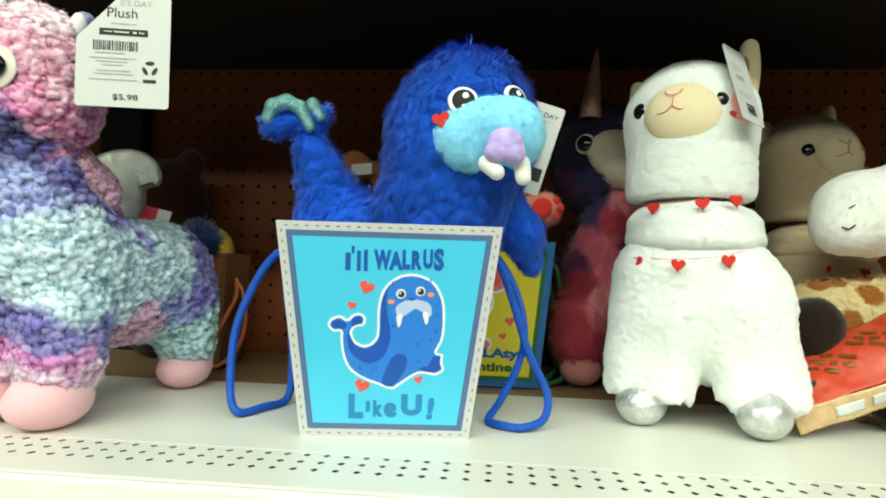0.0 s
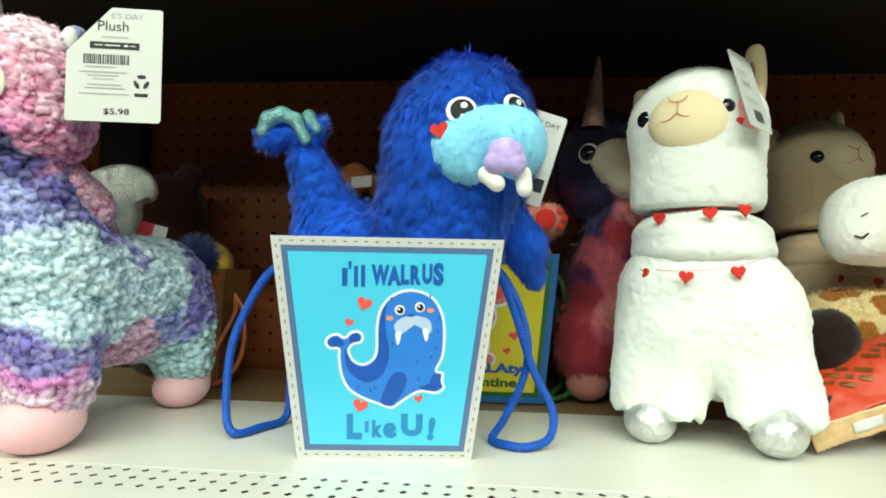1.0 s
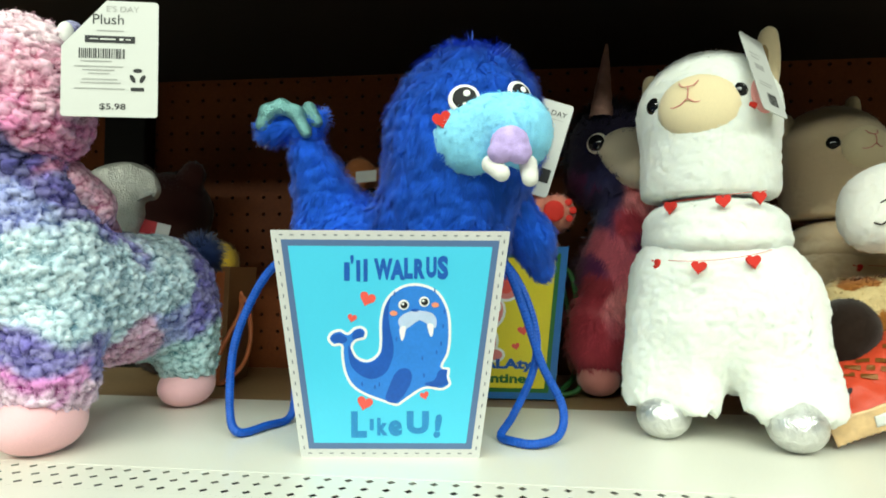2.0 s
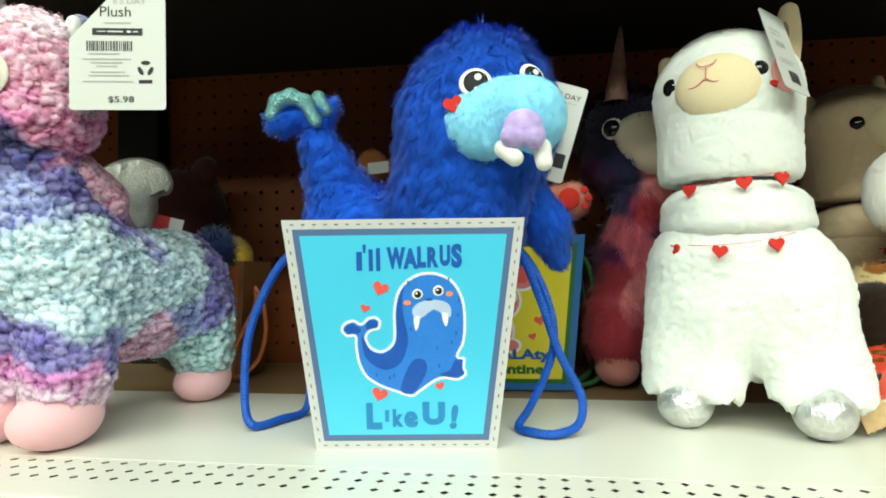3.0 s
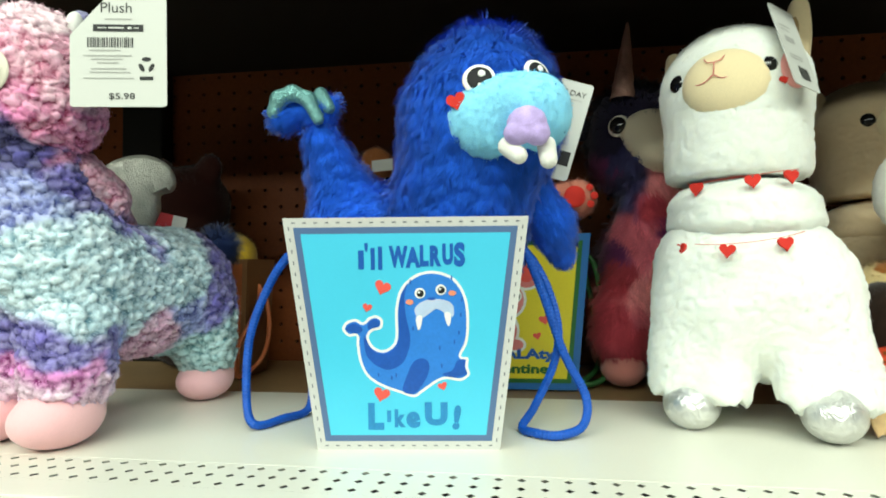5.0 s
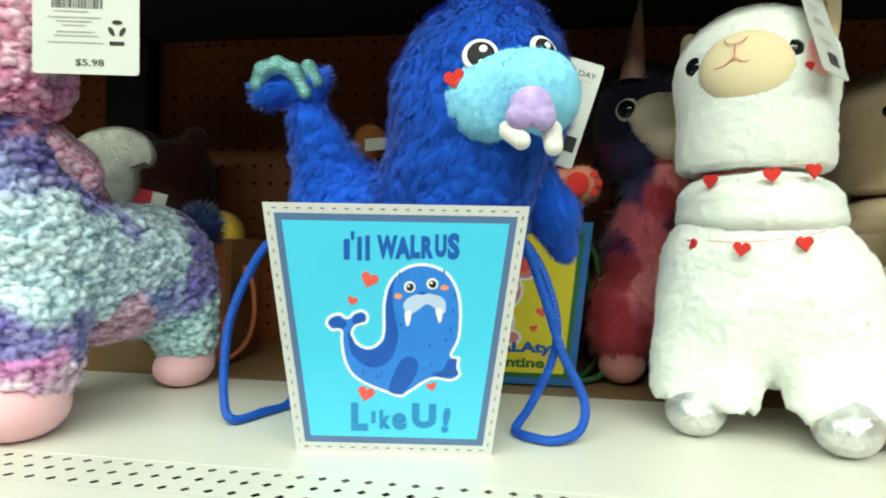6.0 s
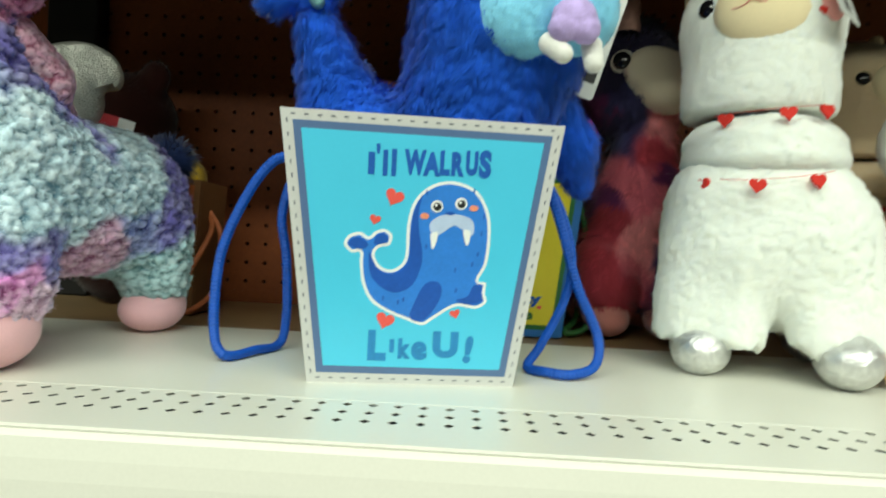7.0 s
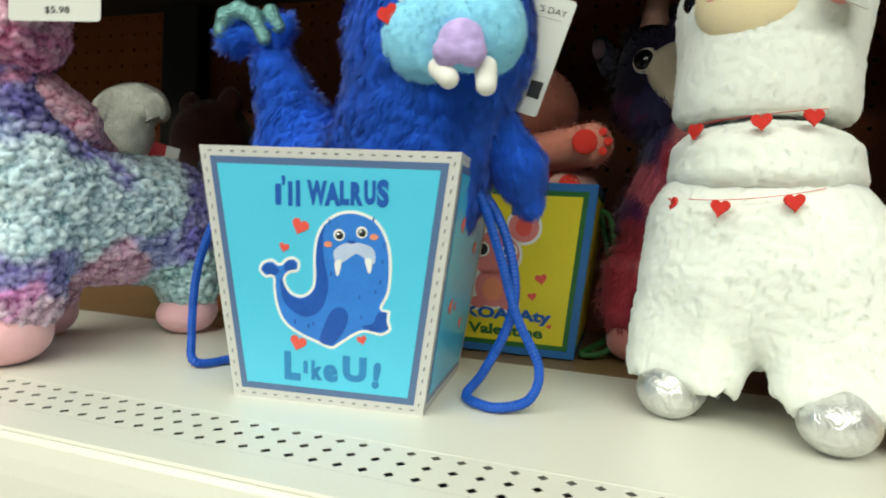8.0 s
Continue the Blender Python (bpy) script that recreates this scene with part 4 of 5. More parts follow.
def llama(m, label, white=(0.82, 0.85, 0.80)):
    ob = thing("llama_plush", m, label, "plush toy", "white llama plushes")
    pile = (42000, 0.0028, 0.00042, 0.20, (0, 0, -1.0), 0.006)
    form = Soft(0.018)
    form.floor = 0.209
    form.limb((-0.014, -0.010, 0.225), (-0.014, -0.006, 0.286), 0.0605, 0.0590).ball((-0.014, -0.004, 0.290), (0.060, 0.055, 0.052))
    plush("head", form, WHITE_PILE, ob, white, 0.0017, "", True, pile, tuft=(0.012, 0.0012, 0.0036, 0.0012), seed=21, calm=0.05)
    form = Soft(0.012).ball((-0.010, -0.020, 0.186), (0.0605, 0.0625, 0.024)).ball((-0.009, -0.021, 0.170), (0.063, 0.065, 0.022))
    form.floor = 0.156
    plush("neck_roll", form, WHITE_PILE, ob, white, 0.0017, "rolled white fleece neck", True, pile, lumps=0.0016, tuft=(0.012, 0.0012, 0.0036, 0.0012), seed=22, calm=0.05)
    form = Soft(0.030)
    form.floor = 0.027
    for x, top, z in ((-0.053, -0.039, 0.132), (0.055, 0.026, 0.122)):
        form.limb((top, -0.032, z), (x, -0.042, 0.032), 0.043, 0.035, k=0.013)
        form.limb((top, 0.035, z - 0.01), (x, 0.056, 0.032), 0.044, 0.035, k=0.013)
    form.ball((0.000, -0.012, 0.078), (0.052, 0.062, 0.036), k=0.012).ball((0.000, 0.010, 0.108), (0.072, 0.080, 0.060))
    form.limb((-0.018, -0.050, 0.085), (-0.029, -0.060, 0.034), 0.026, 0.023, k=0.010).limb((0.022, -0.050, 0.085), (0.036, -0.062, 0.034), 0.024, 0.022, k=0.006)
    form.limb((-0.004, -0.018, 0.118), (-0.008, -0.022, 0.140), 0.064, 0.056)
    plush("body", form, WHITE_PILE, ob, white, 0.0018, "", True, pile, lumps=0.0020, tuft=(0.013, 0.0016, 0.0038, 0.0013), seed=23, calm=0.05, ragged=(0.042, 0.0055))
    for x, y in ((-0.050, -0.060), (0.050, -0.064), (-0.050, 0.064), (0.050, 0.064)):
        form = Soft(0.01).ball((x, y, 0.021), (0.0235, 0.029, 0.021)).limb((x, y + 0.010, 0.03), (x, y + 0.014, 0.045), 0.021, 0.021)
        plush("foot", form, SILVER, ob, (0.7, 0.7, 0.7), 0.0028, "crushed silver cloth foot", True, lumps=0.0018, seed=int(900 + x * 900 + y * 700))
    form = Soft(0.012).ball((-0.0185, -0.053, 0.2850), (0.0350, 0.022, 0.0305))
    plush("muzzle", form, VELOUR, ob, (0.84, 0.70, 0.44), 0.0025, "cream velour muzzle", True)
    thread([(-0.0270, -0.0740, 0.3000), (-0.0270, -0.0755, 0.2940), (-0.0275, -0.0755, 0.2890)], 0.0005, PINK_THREAD, ob, local=True)
    thread([(-0.0345, -0.0680, 0.3050), (-0.0320, -0.0715, 0.3010), (-0.0270, -0.0740, 0.3000), (-0.0220, -0.0730, 0.3015), (-0.0190, -0.0700, 0.3055)], 0.0005, PINK_THREAD, ob, local=True)
    thread([(-0.0430, -0.0675, 0.2850), (-0.0390, -0.0710, 0.2835), (-0.0330, -0.0735, 0.2850), (-0.0275, -0.0755, 0.2890), (-0.0215, -0.0752, 0.2860), (-0.0150, -0.0740, 0.2870), (-0.0115, -0.0725, 0.2900)], 0.0005, PINK_THREAD, ob, local=True)
    for x, n in ((-0.057, (-0.55, -0.8, 0.1)), (0.0128, (0.45, -0.88, 0.1))):
        y = -0.0565 if x > 0 else -0.0470
        disc("eye", (x, y, 0.2930 + (0.003 if x > 0 else 0)), n, 0.0082, EYE_BLACK, ob, "glossy black eye", 0.6, True)
        if x > 0:
            disc("blush", (0.0310, -0.0470, 0.293), (0.70, -0.70, 0.1), 0.0135, PINK_BLUSH, ob, "soft pink cheek blush", 0.22, True, 1.2)
            felt_heart((0.0225, -0.0540, 0.2835), n, 0.0075, ob, 20, True, "cheek_heart")
    for x, y, z, h in ((0.037, 0.006, 0.318, 0.045), (-0.063, 0.010, 0.308, 0.024)):
        tip = (x * 1.06, y, z + h)
        form = Soft(0.01).limb((x, y, z), tip, 0.0085, 0.0065).ball((x, y, z + h * 0.5), (0.0092, 0.007, h * 0.55))
        plush("ear", form, VELOUR, ob, (0.84, 0.68, 0.42), 0.0025, "upright cream velour ear", True)
        plush("inner_ear", Soft().ball((x - 0.001, y - 0.006, z + h * 0.45), (0.0055, 0.004, h * 0.42)), VELOUR, ob, (0.40, 0.26, 0.12), 0.002, "", True)
    for z, rx, ry, cy, sag, spots in ((0.2105, 0.0600, 0.0620, -0.020, 0.006, (-0.58, 0.14, 0.62)), (0.1690, 0.0640, 0.0690, -0.021, 0.017, (-0.80, -0.16, 0.48))):
        pt = lambda a: (-0.009 + rx * math.sin(a), cy - ry * math.cos(a), z - sag * math.cos(a) + 0.012 * math.sin(a) * (1 if z < 0.16 else 0.4))
        thread([tuple(np.array((-0.009, cy, 0)) + (np.array(pt(a)) - (-0.009, cy, 0)) * (0.95, 0.95, 1)) for a in np.linspace(-0.8, 0.8, 15)], 0.00025, RED_FELT, ob, "garland_string", True)
        for a in spots:
            x, y, zz = pt(a)
            felt_heart((x, y - 0.0015, zz - 0.005), (math.sin(a), -math.cos(a), 0.15), 0.0122, ob, 8 * math.sin(a * 5), True, "garland_heart", 0.0014)
    return ob


LLAMA_POSE = pose(0.318, 0.676, 0.0, 0, 0, -18)
llama(LLAMA_POSE, "white fleece llama plush with silver feet and red heart garland")
# Same white llama; shade and warm bounce are put into its pile colour.
llama(pose(0.5185, 0.893, 0.0, 0, 0, 24), "white fleece llama plush at the shelf back, shade dyed in as cream", (0.72, 0.56, 0.36))
u, up = Vector((0.0269, 0.0206, -0.005)), Vector((-0.0070, 0.0330, 0.0800))
u.normalize()
up = (up - u * up.dot(u)).normalized()
place = Matrix.Translation((0.3225, 0.592, 0.2740)) @ Matrix((u, up.cross(u), up)).transposed().to_4x4()
card, sh = price_card(place, 0.033, 0.082, "white card price tag on the ear of the white llama plush", False)
sh.bars("small_print", [(0.005, 0.06, 0.020, 0.0612), (0.006, 0.056, 0.018, 0.057), (0.008, 0.044, 0.02, 0.050), (0.006, 0.03, 0.024, 0.031), (0.006, 0.027, 0.022, 0.028)], 0.0003, GREY_INK, card, local=True)
tagged(sh.bars("bar_code", [(0.012 + 0.0016 * k, 0.008, 0.0129 + 0.0016 * k, 0.020) for k in range(8)], 0.0003, INK, card, "black bar code", local=True), kind="stuff")


# ---- fleece unicorns ----
def zoned(dyes, salt, axis=1):
    """Tie-dye: soft-edged fields of colour over the side view (y, z), or the front view (x, z)."""
    at = np.array([q for _, spots in dyes for q in spots])
    rgb = np.array([c for c, spots in dyes for _ in spots])

    def paint(p):
        w = np.stack([soft_noise(p, 0.03, salt), soft_noise(p + 3.1, 0.03, salt + 1)], 1) * 0.013
        w += np.stack([soft_noise(p, 0.009, salt + 2), soft_noise(p + 1.7, 0.009, salt + 3)], 1) * 0.004
        q = p[:, [axis, 2]] + w
        d = np.linalg.norm(q[:, None] - at[None], axis=2)
        k = 1 / (d + 0.003) ** 8
        return (k[:, :, None] * rgb[None]).sum(1) / k.sum(1)[:, None]

    return paint


FUZZ = (140000, 0.0026, 0.00045, 0.32, (0.1, 0.0, -0.5), 0.004)


def unicorn(m, label, zones, salt, foot_rgb, step=0.0019, nubs=(0.0074, 0.0048), hair=None, horn=SILVER, horn_at=(0.0, 0.336, 0.090), head_zones=None, wing=True, head_turn=0.0, ln=1.0, lead=0.0, far_hind=(-0.033, 0.086), across=False, head_dx=-0.003, small=1.0):
    ob = thing("unicorn_plush", m, label, "plush toy", "fleece unicorn plushes")
    dye = zoned(zones, salt, 0 if across else 1)
    side = zoned(head_zones, salt) if head_zones else None
    head_dye = (lambda p: side(p[:, [1, 0, 2]])) if head_zones else dye
    form = Soft(0.024)
    form.ball((0, 0.010 * ln, 0.115), (0.060, 0.056 + 0.056 * ln, 0.062)).ball((0, 0.078 * ln, 0.113), (0.058, 0.054 + 0.006 * ln, 0.063)).ball((0, -0.060, 0.130), (0.055, 0.056, 0.066))
    form.limb((0, -0.076, 0.15), (0, -0.090, 0.225), 0.044, 0.030)
    for x in (-1, 1):
        form.limb((0.031 * x, -0.082, 0.085), (0.033 * x, -0.086, 0.052), 0.034, 0.033, k=0.014)
        hx, hy = (0.033, 0.086) if x > 0 else far_hind
        form.limb((hx * 0.94, hy * ln - 0.003, 0.085), (hx, hy * ln, 0.050), 0.034, 0.030, k=0.014)
    ht = turn_z(head_turn)
    ez = 0.279 if head_zones else 0.289

    def hp(x, y, z):
        return tuple(ht @ np.array((x, y + 0.066, z)) + (head_dx, -0.066 - lead, 0))

    def hn(x, y, z):
        return tuple(ht @ np.array((x, y, z)))

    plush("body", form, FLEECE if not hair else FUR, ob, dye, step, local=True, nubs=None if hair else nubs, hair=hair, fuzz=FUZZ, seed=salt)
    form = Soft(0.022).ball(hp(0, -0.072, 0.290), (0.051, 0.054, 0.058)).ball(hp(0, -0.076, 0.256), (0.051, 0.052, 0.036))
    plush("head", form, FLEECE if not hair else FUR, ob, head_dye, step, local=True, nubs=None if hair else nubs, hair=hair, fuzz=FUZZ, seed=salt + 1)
    form = Soft(0.014).limb((0.004, -0.058, 0.214), (0.004, -0.028, 0.198), 0.026, 0.024).limb((0.002, -0.028, 0.198), (-0.012, 0.020, 0.176), 0.022, 0.012)
    mane_rgb = zones[0][0]
    plush("mane", form, FLEECE if not hair else FUR, ob, mane_rgb, step, "fleece mane strip", True, nubs=(0.006, 0.0022), seed=salt + 2)
    form = Soft(0.018).ball(hp(0, -0.116, 0.280), (0.046, 0.022, 0.030), head_turn).ball(hp(0, -0.128, 0.262), (0.032, 0.026, 0.025), head_turn)
    plush("face", form, VELOUR, ob, (0.72, 0.62, 0.46), 0.003, "cream velour face", True)
    for x in (-1, 1):
        disc("eye_patch", hp(0.0445 * x, -0.108, ez), hn(0.8 * x, -0.6, 0.1), 0.0125 if hair else 0.0145, VELOUR_CREAM, ob, "cream felt round the eye", 0.35 if hair else 0.20, True, 1.0 if hair else 1.2)
        disc("eye", hp(0.0480 * x, -0.111, ez), hn(0.8 * x, -0.6, 0.1), 0.0095, EYE_BLACK, ob, "glossy black eye", 0.55, True)
        for fx, y, s in ((0.033 * x, -0.092, 1.02 * small), (0.033 if x > 0 else far_hind[0], (0.088 if x > 0 else far_hind[1]) * ln, 0.92)):
            form = Soft(0.012).ball((fx, y - 0.004, 0.0215 * s), (0.028 * s, 0.034 * s, 0.0215 * s)).limb((fx, y + 0.004, 0.03), (fx, y + 0.006, 0.045), 0.025 * s, 0.024 * s)
            plush("foot", form, VELOUR, ob, foot_rgb, 0.003, "pink velour foot", True)
        if head_zones and x > 0:
            root, tip, inner = (0.022, -0.070, 0.314), (0.031, -0.076, 0.336), (0.0345, -0.0845, 0.331)
        else:
            root, tip, inner = hp(0.046 * x, -0.034, 0.300), hp(0.058 * x, -0.034, 0.322), hp(0.064 * x, -0.042, 0.315)
        form = Soft(0.008).limb(root, tip, 0.0120, 0.0090)
        ear = plush("ear", form, FLEECE, ob, (0.28, 0.27, 0.60) if not hair else (0.03, 0.03, 0.06), 0.002, "lavender fleece ear with white lining", True, nubs=(0.006, 0.002), seed=salt + 5)
        plush("ear_lining", Soft().ball(inner, (0.0068, 0.0060, 0.011)), VELOUR, ear, (0.72, 0.72, 0.70) if not hair else (0.1, 0.06, 0.08), 0.002, "", True)
    v, f = [], []
    n, turns = 60, 16
    for i in range(n + 1):
        t = i / n
        for j in range(turns):
            a = 2 * np.pi * j / turns
            r = (0.0125 * (1 - t) ** 0.85 + 0.0012) * (1 + 0.04 * math.sin(a + t * 30))
            v.append(hp(horn_at[0] + r * math.cos(a), -0.100 - 0.012 * t + r * math.sin(a), horn_at[1] + horn_at[2] * t))
    f = [[i * turns + j, i * turns + (j + 1) % turns, (i + 1) * turns + (j + 1) % turns, (i + 1) * turns + j] for i in range(n) for j in range(turns)]
    f.append([n * turns + j for j in range(turns)])
    raw("horn", v, f, horn, ob, "twisted metallic cloth horn", True, True)
    if wing:
        loop = smooth_loop(np.array([(370, 480), (360, 380), (400, 285), (470, 238), (550, 226), (620, 255), (652, 315), (640, 360), (600, 378), (597, 440), (545, 545), (480, 548), (410, 520)]) * (1, -1), 4)
        loop = (loop - loop.mean(0)) * 0.000285
        c = np.array((-0.043, 0.072, 0.214))
        sh = Sheet(c, (0.80, 0.60, 0), (0, 0, 1))
        v, f = [], []
        k = len(loop)
        layers = [(0.0, 0.0), (0.0015, 0.0040), (0.0055, 0.0075), (0.012, 0.0090)]
        for side in (1, -1):
            for by, d in layers:
                q = shrink(loop, by) if by < 0.01 else loop * 0.55
                fold = 0.0016 * np.sin(q[:, 0] * 230 + q[:, 1] * 160) * (by > 0)
                v += [sh.at(a, b, side * (d + e)) for (a, b), e in zip(q, fold)]
        for s in (0, 1):
            o = s * len(layers) * k
            for l in range(len(layers) - 1):
                for i in range(k):
                    n2 = (i + 1) % k
                    q = [o + l * k + i, o + l * k + n2, o + (l + 1) * k + n2, o + (l + 1) * k + i]
                    f.append(q if s == 0 else q[::-1])
            q = [o + (len(layers) - 1) * k + i for i in range(k)]
            f.append(q if s == 0 else q[::-1])
        raw("wing", v, f, SILVER_WING, ob, "puffy silver mesh cloth wing", True, True)
        lb = Sheet((-0.034, 0.082, 0.190), (0.80, 0.50, -0.22), (0.30, 0, 0.9))
        lb.shape("sewn_label", [(-0.001, -0.012), (0.022, -0.012), (0.022, 0.010), (-0.001, 0.010)], 0.0, RED_LABEL, ob, "red and white sewn label", 0.0006, True)
        lb.shape("sewn_label", [(0.022, -0.012), (0.036, -0.012), (0.036, 0.010), (0.022, 0.010)], 0.0, CARD, ob, "red and white sewn label", 0.0006, True)
        form = Soft(0.01).ball((0.010, 0.140, 0.160), (0.022, 0.018, 0.018)).ball((0.006, 0.146, 0.170), (0.014, 0.013, 0.013))
        plush("tail", form, FUR, ob, (0.018, 0.035, 0.12), 0.003, "dark blue furry tail", True, (300000, 0.009, 0.0008, 0.5, (0, 0.3, -0.4), 0.007), seed=salt + 9)
    return ob


VELOUR_CREAM = surface("cream_felt", (0.78, 0.73, 0.62), 0.9, 0, 0.15, 1600, 0.05, 0.3, 60, 0.2)
RED_LABEL = surface("red_label", (0.55, 0.05, 0.06), 0.6, 0, 0.3, 900, 0.1, 0.1, 60)
ROSE, HOT_PINK, PALE_PINK = (1.0, 0.46, 0.66), (0.96, 0.24, 0.56), (1.0, 0.70, 0.82)
MINT, PERIWINKLE, VIOLET, NAVY = (0.62, 0.84, 0.94), (0.32, 0.39, 0.86), (0.17, 0.13, 0.60), (0.08, 0.07, 0.38)
PASTEL = [(ROSE, [(0.02, 0.32)]), (PERIWINKLE, [(-0.16, 0.178), (-0.12, 0.190), (-0.13, 0.16)]), (VIOLET, [(-0.075, 0.200), (-0.045, 0.188), (-0.010, 0.178)]),
          (MINT, [(-0.15, 0.130), (-0.10, 0.132), (-0.07, 0.150), (-0.04, 0.108), (-0.03, 0.142), (0.025, 0.150), (0.0, 0.12), (0.035, 0.125), (0.050, 0.165), (-0.085, 0.105), (-0.075, 0.172), (-0.11, 0.160)]),
          (PERIWINKLE, [(-0.15, 0.091), (-0.062, 0.070), (0.03, 0.095)]), (VIOLET, [(-0.11, 0.076), (-0.075, 0.062)]), ((0.90, 0.62, 0.82), [(-0.12, 0.040), (-0.08, 0.040)]), ((0.80, 0.20, 0.66), [(-0.125, 0.058), (-0.095, 0.056), (-0.135, 0.068)]),
          (VIOLET, [(0.080, 0.140), (0.105, 0.135), (0.095, 0.105), (0.065, 0.110)]), ((0.88, 0.46, 0.70), [(-0.02, 0.058), (0.01, 0.068)]), ((0.52, 0.80, 0.84), [(0.06, 0.055), (0.09, 0.065), (0.10, 0.080)]),
          (NAVY, [(-0.140, 0.240), (-0.118, 0.230)]), (HOT_PINK, [(-0.045, 0.240), (-0.075, 0.240), (-0.10, 0.262)]), ((0.66, 0.22, 0.62), [(-0.135, 0.262)]), (ROSE, [(-0.04, 0.275), (-0.08, 0.288), (-0.11, 0.300)]), (PALE_PINK, [(-0.06, 0.325), (-0.03, 0.31), (-0.10, 0.34)])]
PASTEL_HEAD = [(PALE_PINK, [(-0.023, 0.345), (0.003, 0.335), (0.028, 0.325), (-0.05, 0.33), (0.060, 0.252)]), (ROSE, [(0.003, 0.308), (0.029, 0.302), (0.042, 0.284), (-0.03, 0.31), (0.05, 0.235)]),
               (HOT_PINK, [(0.008, 0.280), (0.027, 0.262), (0.042, 0.250), (0.036, 0.232), (-0.012, 0.298)]), ((0.72, 0.20, 0.66), [(-0.014, 0.262), (0.006, 0.254)]), (NAVY, [(-0.018, 0.238), (0.002, 0.232), (0.018, 0.222), (-0.04, 0.24)]), (VIOLET, [(0.0, 0.212)])]
CRIMSON, DUSK, RASPBERRY = (0.50, 0.055, 0.080), (0.045, 0.042, 0.12), (0.70, 0.15, 0.20)
PINKISH = (0.85, 0.28, 0.30)
BERRY = [(CRIMSON, [(0.0, 0.20), (-0.03, 0.12), (-0.045, 0.07), (0.02, 0.19), (-0.02, 0.05)]), (PINKISH, [(0.01, 0.235), (0.03, 0.22), (0.015, 0.13), (0.03, 0.12), (-0.005, 0.09), (-0.01, 0.11)]), (RASPBERRY, [(-0.02, 0.165), (0.0, 0.15), (-0.01, 0.07)]),
         (DUSK, [(-0.030, 0.245), (-0.035, 0.215), (0.035, 0.165), (0.05, 0.155), (0.035, 0.085), (0.045, 0.07), (0.03, 0.06)]), ((0.16, 0.03, 0.12), [(-0.045, 0.15), (0.01, 0.175), (-0.05, 0.235)]),
         ((0.025, 0.02, 0.05), [(-0.04, 0.30), (0.0, 0.31), (0.04, 0.31), (-0.045, 0.275), (0.0, 0.34)])]
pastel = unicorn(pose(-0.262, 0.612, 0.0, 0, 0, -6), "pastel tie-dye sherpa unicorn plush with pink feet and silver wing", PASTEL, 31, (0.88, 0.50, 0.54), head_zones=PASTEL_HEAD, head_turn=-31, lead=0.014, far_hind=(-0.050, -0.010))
berry = unicorn(pose(0.252, 0.910, 0.0, 0, 0, 0), "dark berry red and navy unicorn plush with cream face", BERRY, 51, (0.55, 0.20, 0.17), 0.0032, hair=(160000, 0.010, 0.0011, 0.45, (0, 0, -1), 0.009), horn=HORN_PINK, horn_at=(-0.034, 0.322, 0.082), wing=False, head_turn=28, ln=0.1, across=True, head_dx=-0.017, small=0.84)
card, sh = price_card(pose(-0.217, 0.497, 0.257, 0, -0.8, 14.0), 0.0701, 0.0900, "white card price tag hanging from the unicorn's ear")
tag_print(card, sh, 0.0701, 0.0900)


# ---- the rest of the shelf ----
koala_toy = thing("koala_plush", pose(0.096, 0.862, 0.003), "salmon pink koala plush sitting in a yellow gift box", "plush toy")
SALMON = (0.66, 0.24, 0.17)
hair = (220000, 0.0032, 0.0007, 0.35, (0, 0, -1), 0.006)
plush("body", Soft(0.02).ball((0.090, 0.865, 0.13), (0.058, 0.052, 0.090)).ball((0.085, 0.868, 0.255), (0.062, 0.052, 0.055)), FUR, koala_toy, SALMON, 0.0035, hair=hair, seed=61)
plush("shirt", Soft(0.02).ball((0.100, 0.850, 0.185), (0.048, 0.048, 0.035)), FUR, koala_toy, (0.55, 0.06, 0.03), 0.0035, "orange red belly", hair=hair, seed=62)
plush("foot", Soft(0.012).limb((0.105, 0.830, 0.205), (0.170, 0.792, 0.211), 0.021, 0.021), FUR, koala_toy, SALMON, 0.003, "pink foot with red paw print", hair=hair, seed=63)
for x, z, r in ((0.166, 0.211, 0.0120), (0.182, 0.221, 0.0040), (0.187, 0.212, 0.0042), (0.183, 0.203, 0.0040)):
    disc("paw_pad", (x, 0.7705 + (0.004 if r < 0.01 else 0), z), (0.2, -1, 0.0), r, RED_FELT, koala_toy, "red paw pad", 0.25)
plush("hand", Soft(0.012).ball((0.150, 0.820, 0.172), (0.026, 0.018, 0.018)), FUR, koala_toy, (0.72, 0.42, 0.36), 0.003, "", hair=hair, seed=64)
disc("paw_pad", (0.150, 0.803, 0.173), (0.1, -1, 0.3), 0.011, RED_FELT, koala_toy, "red paw pad", 0.25)


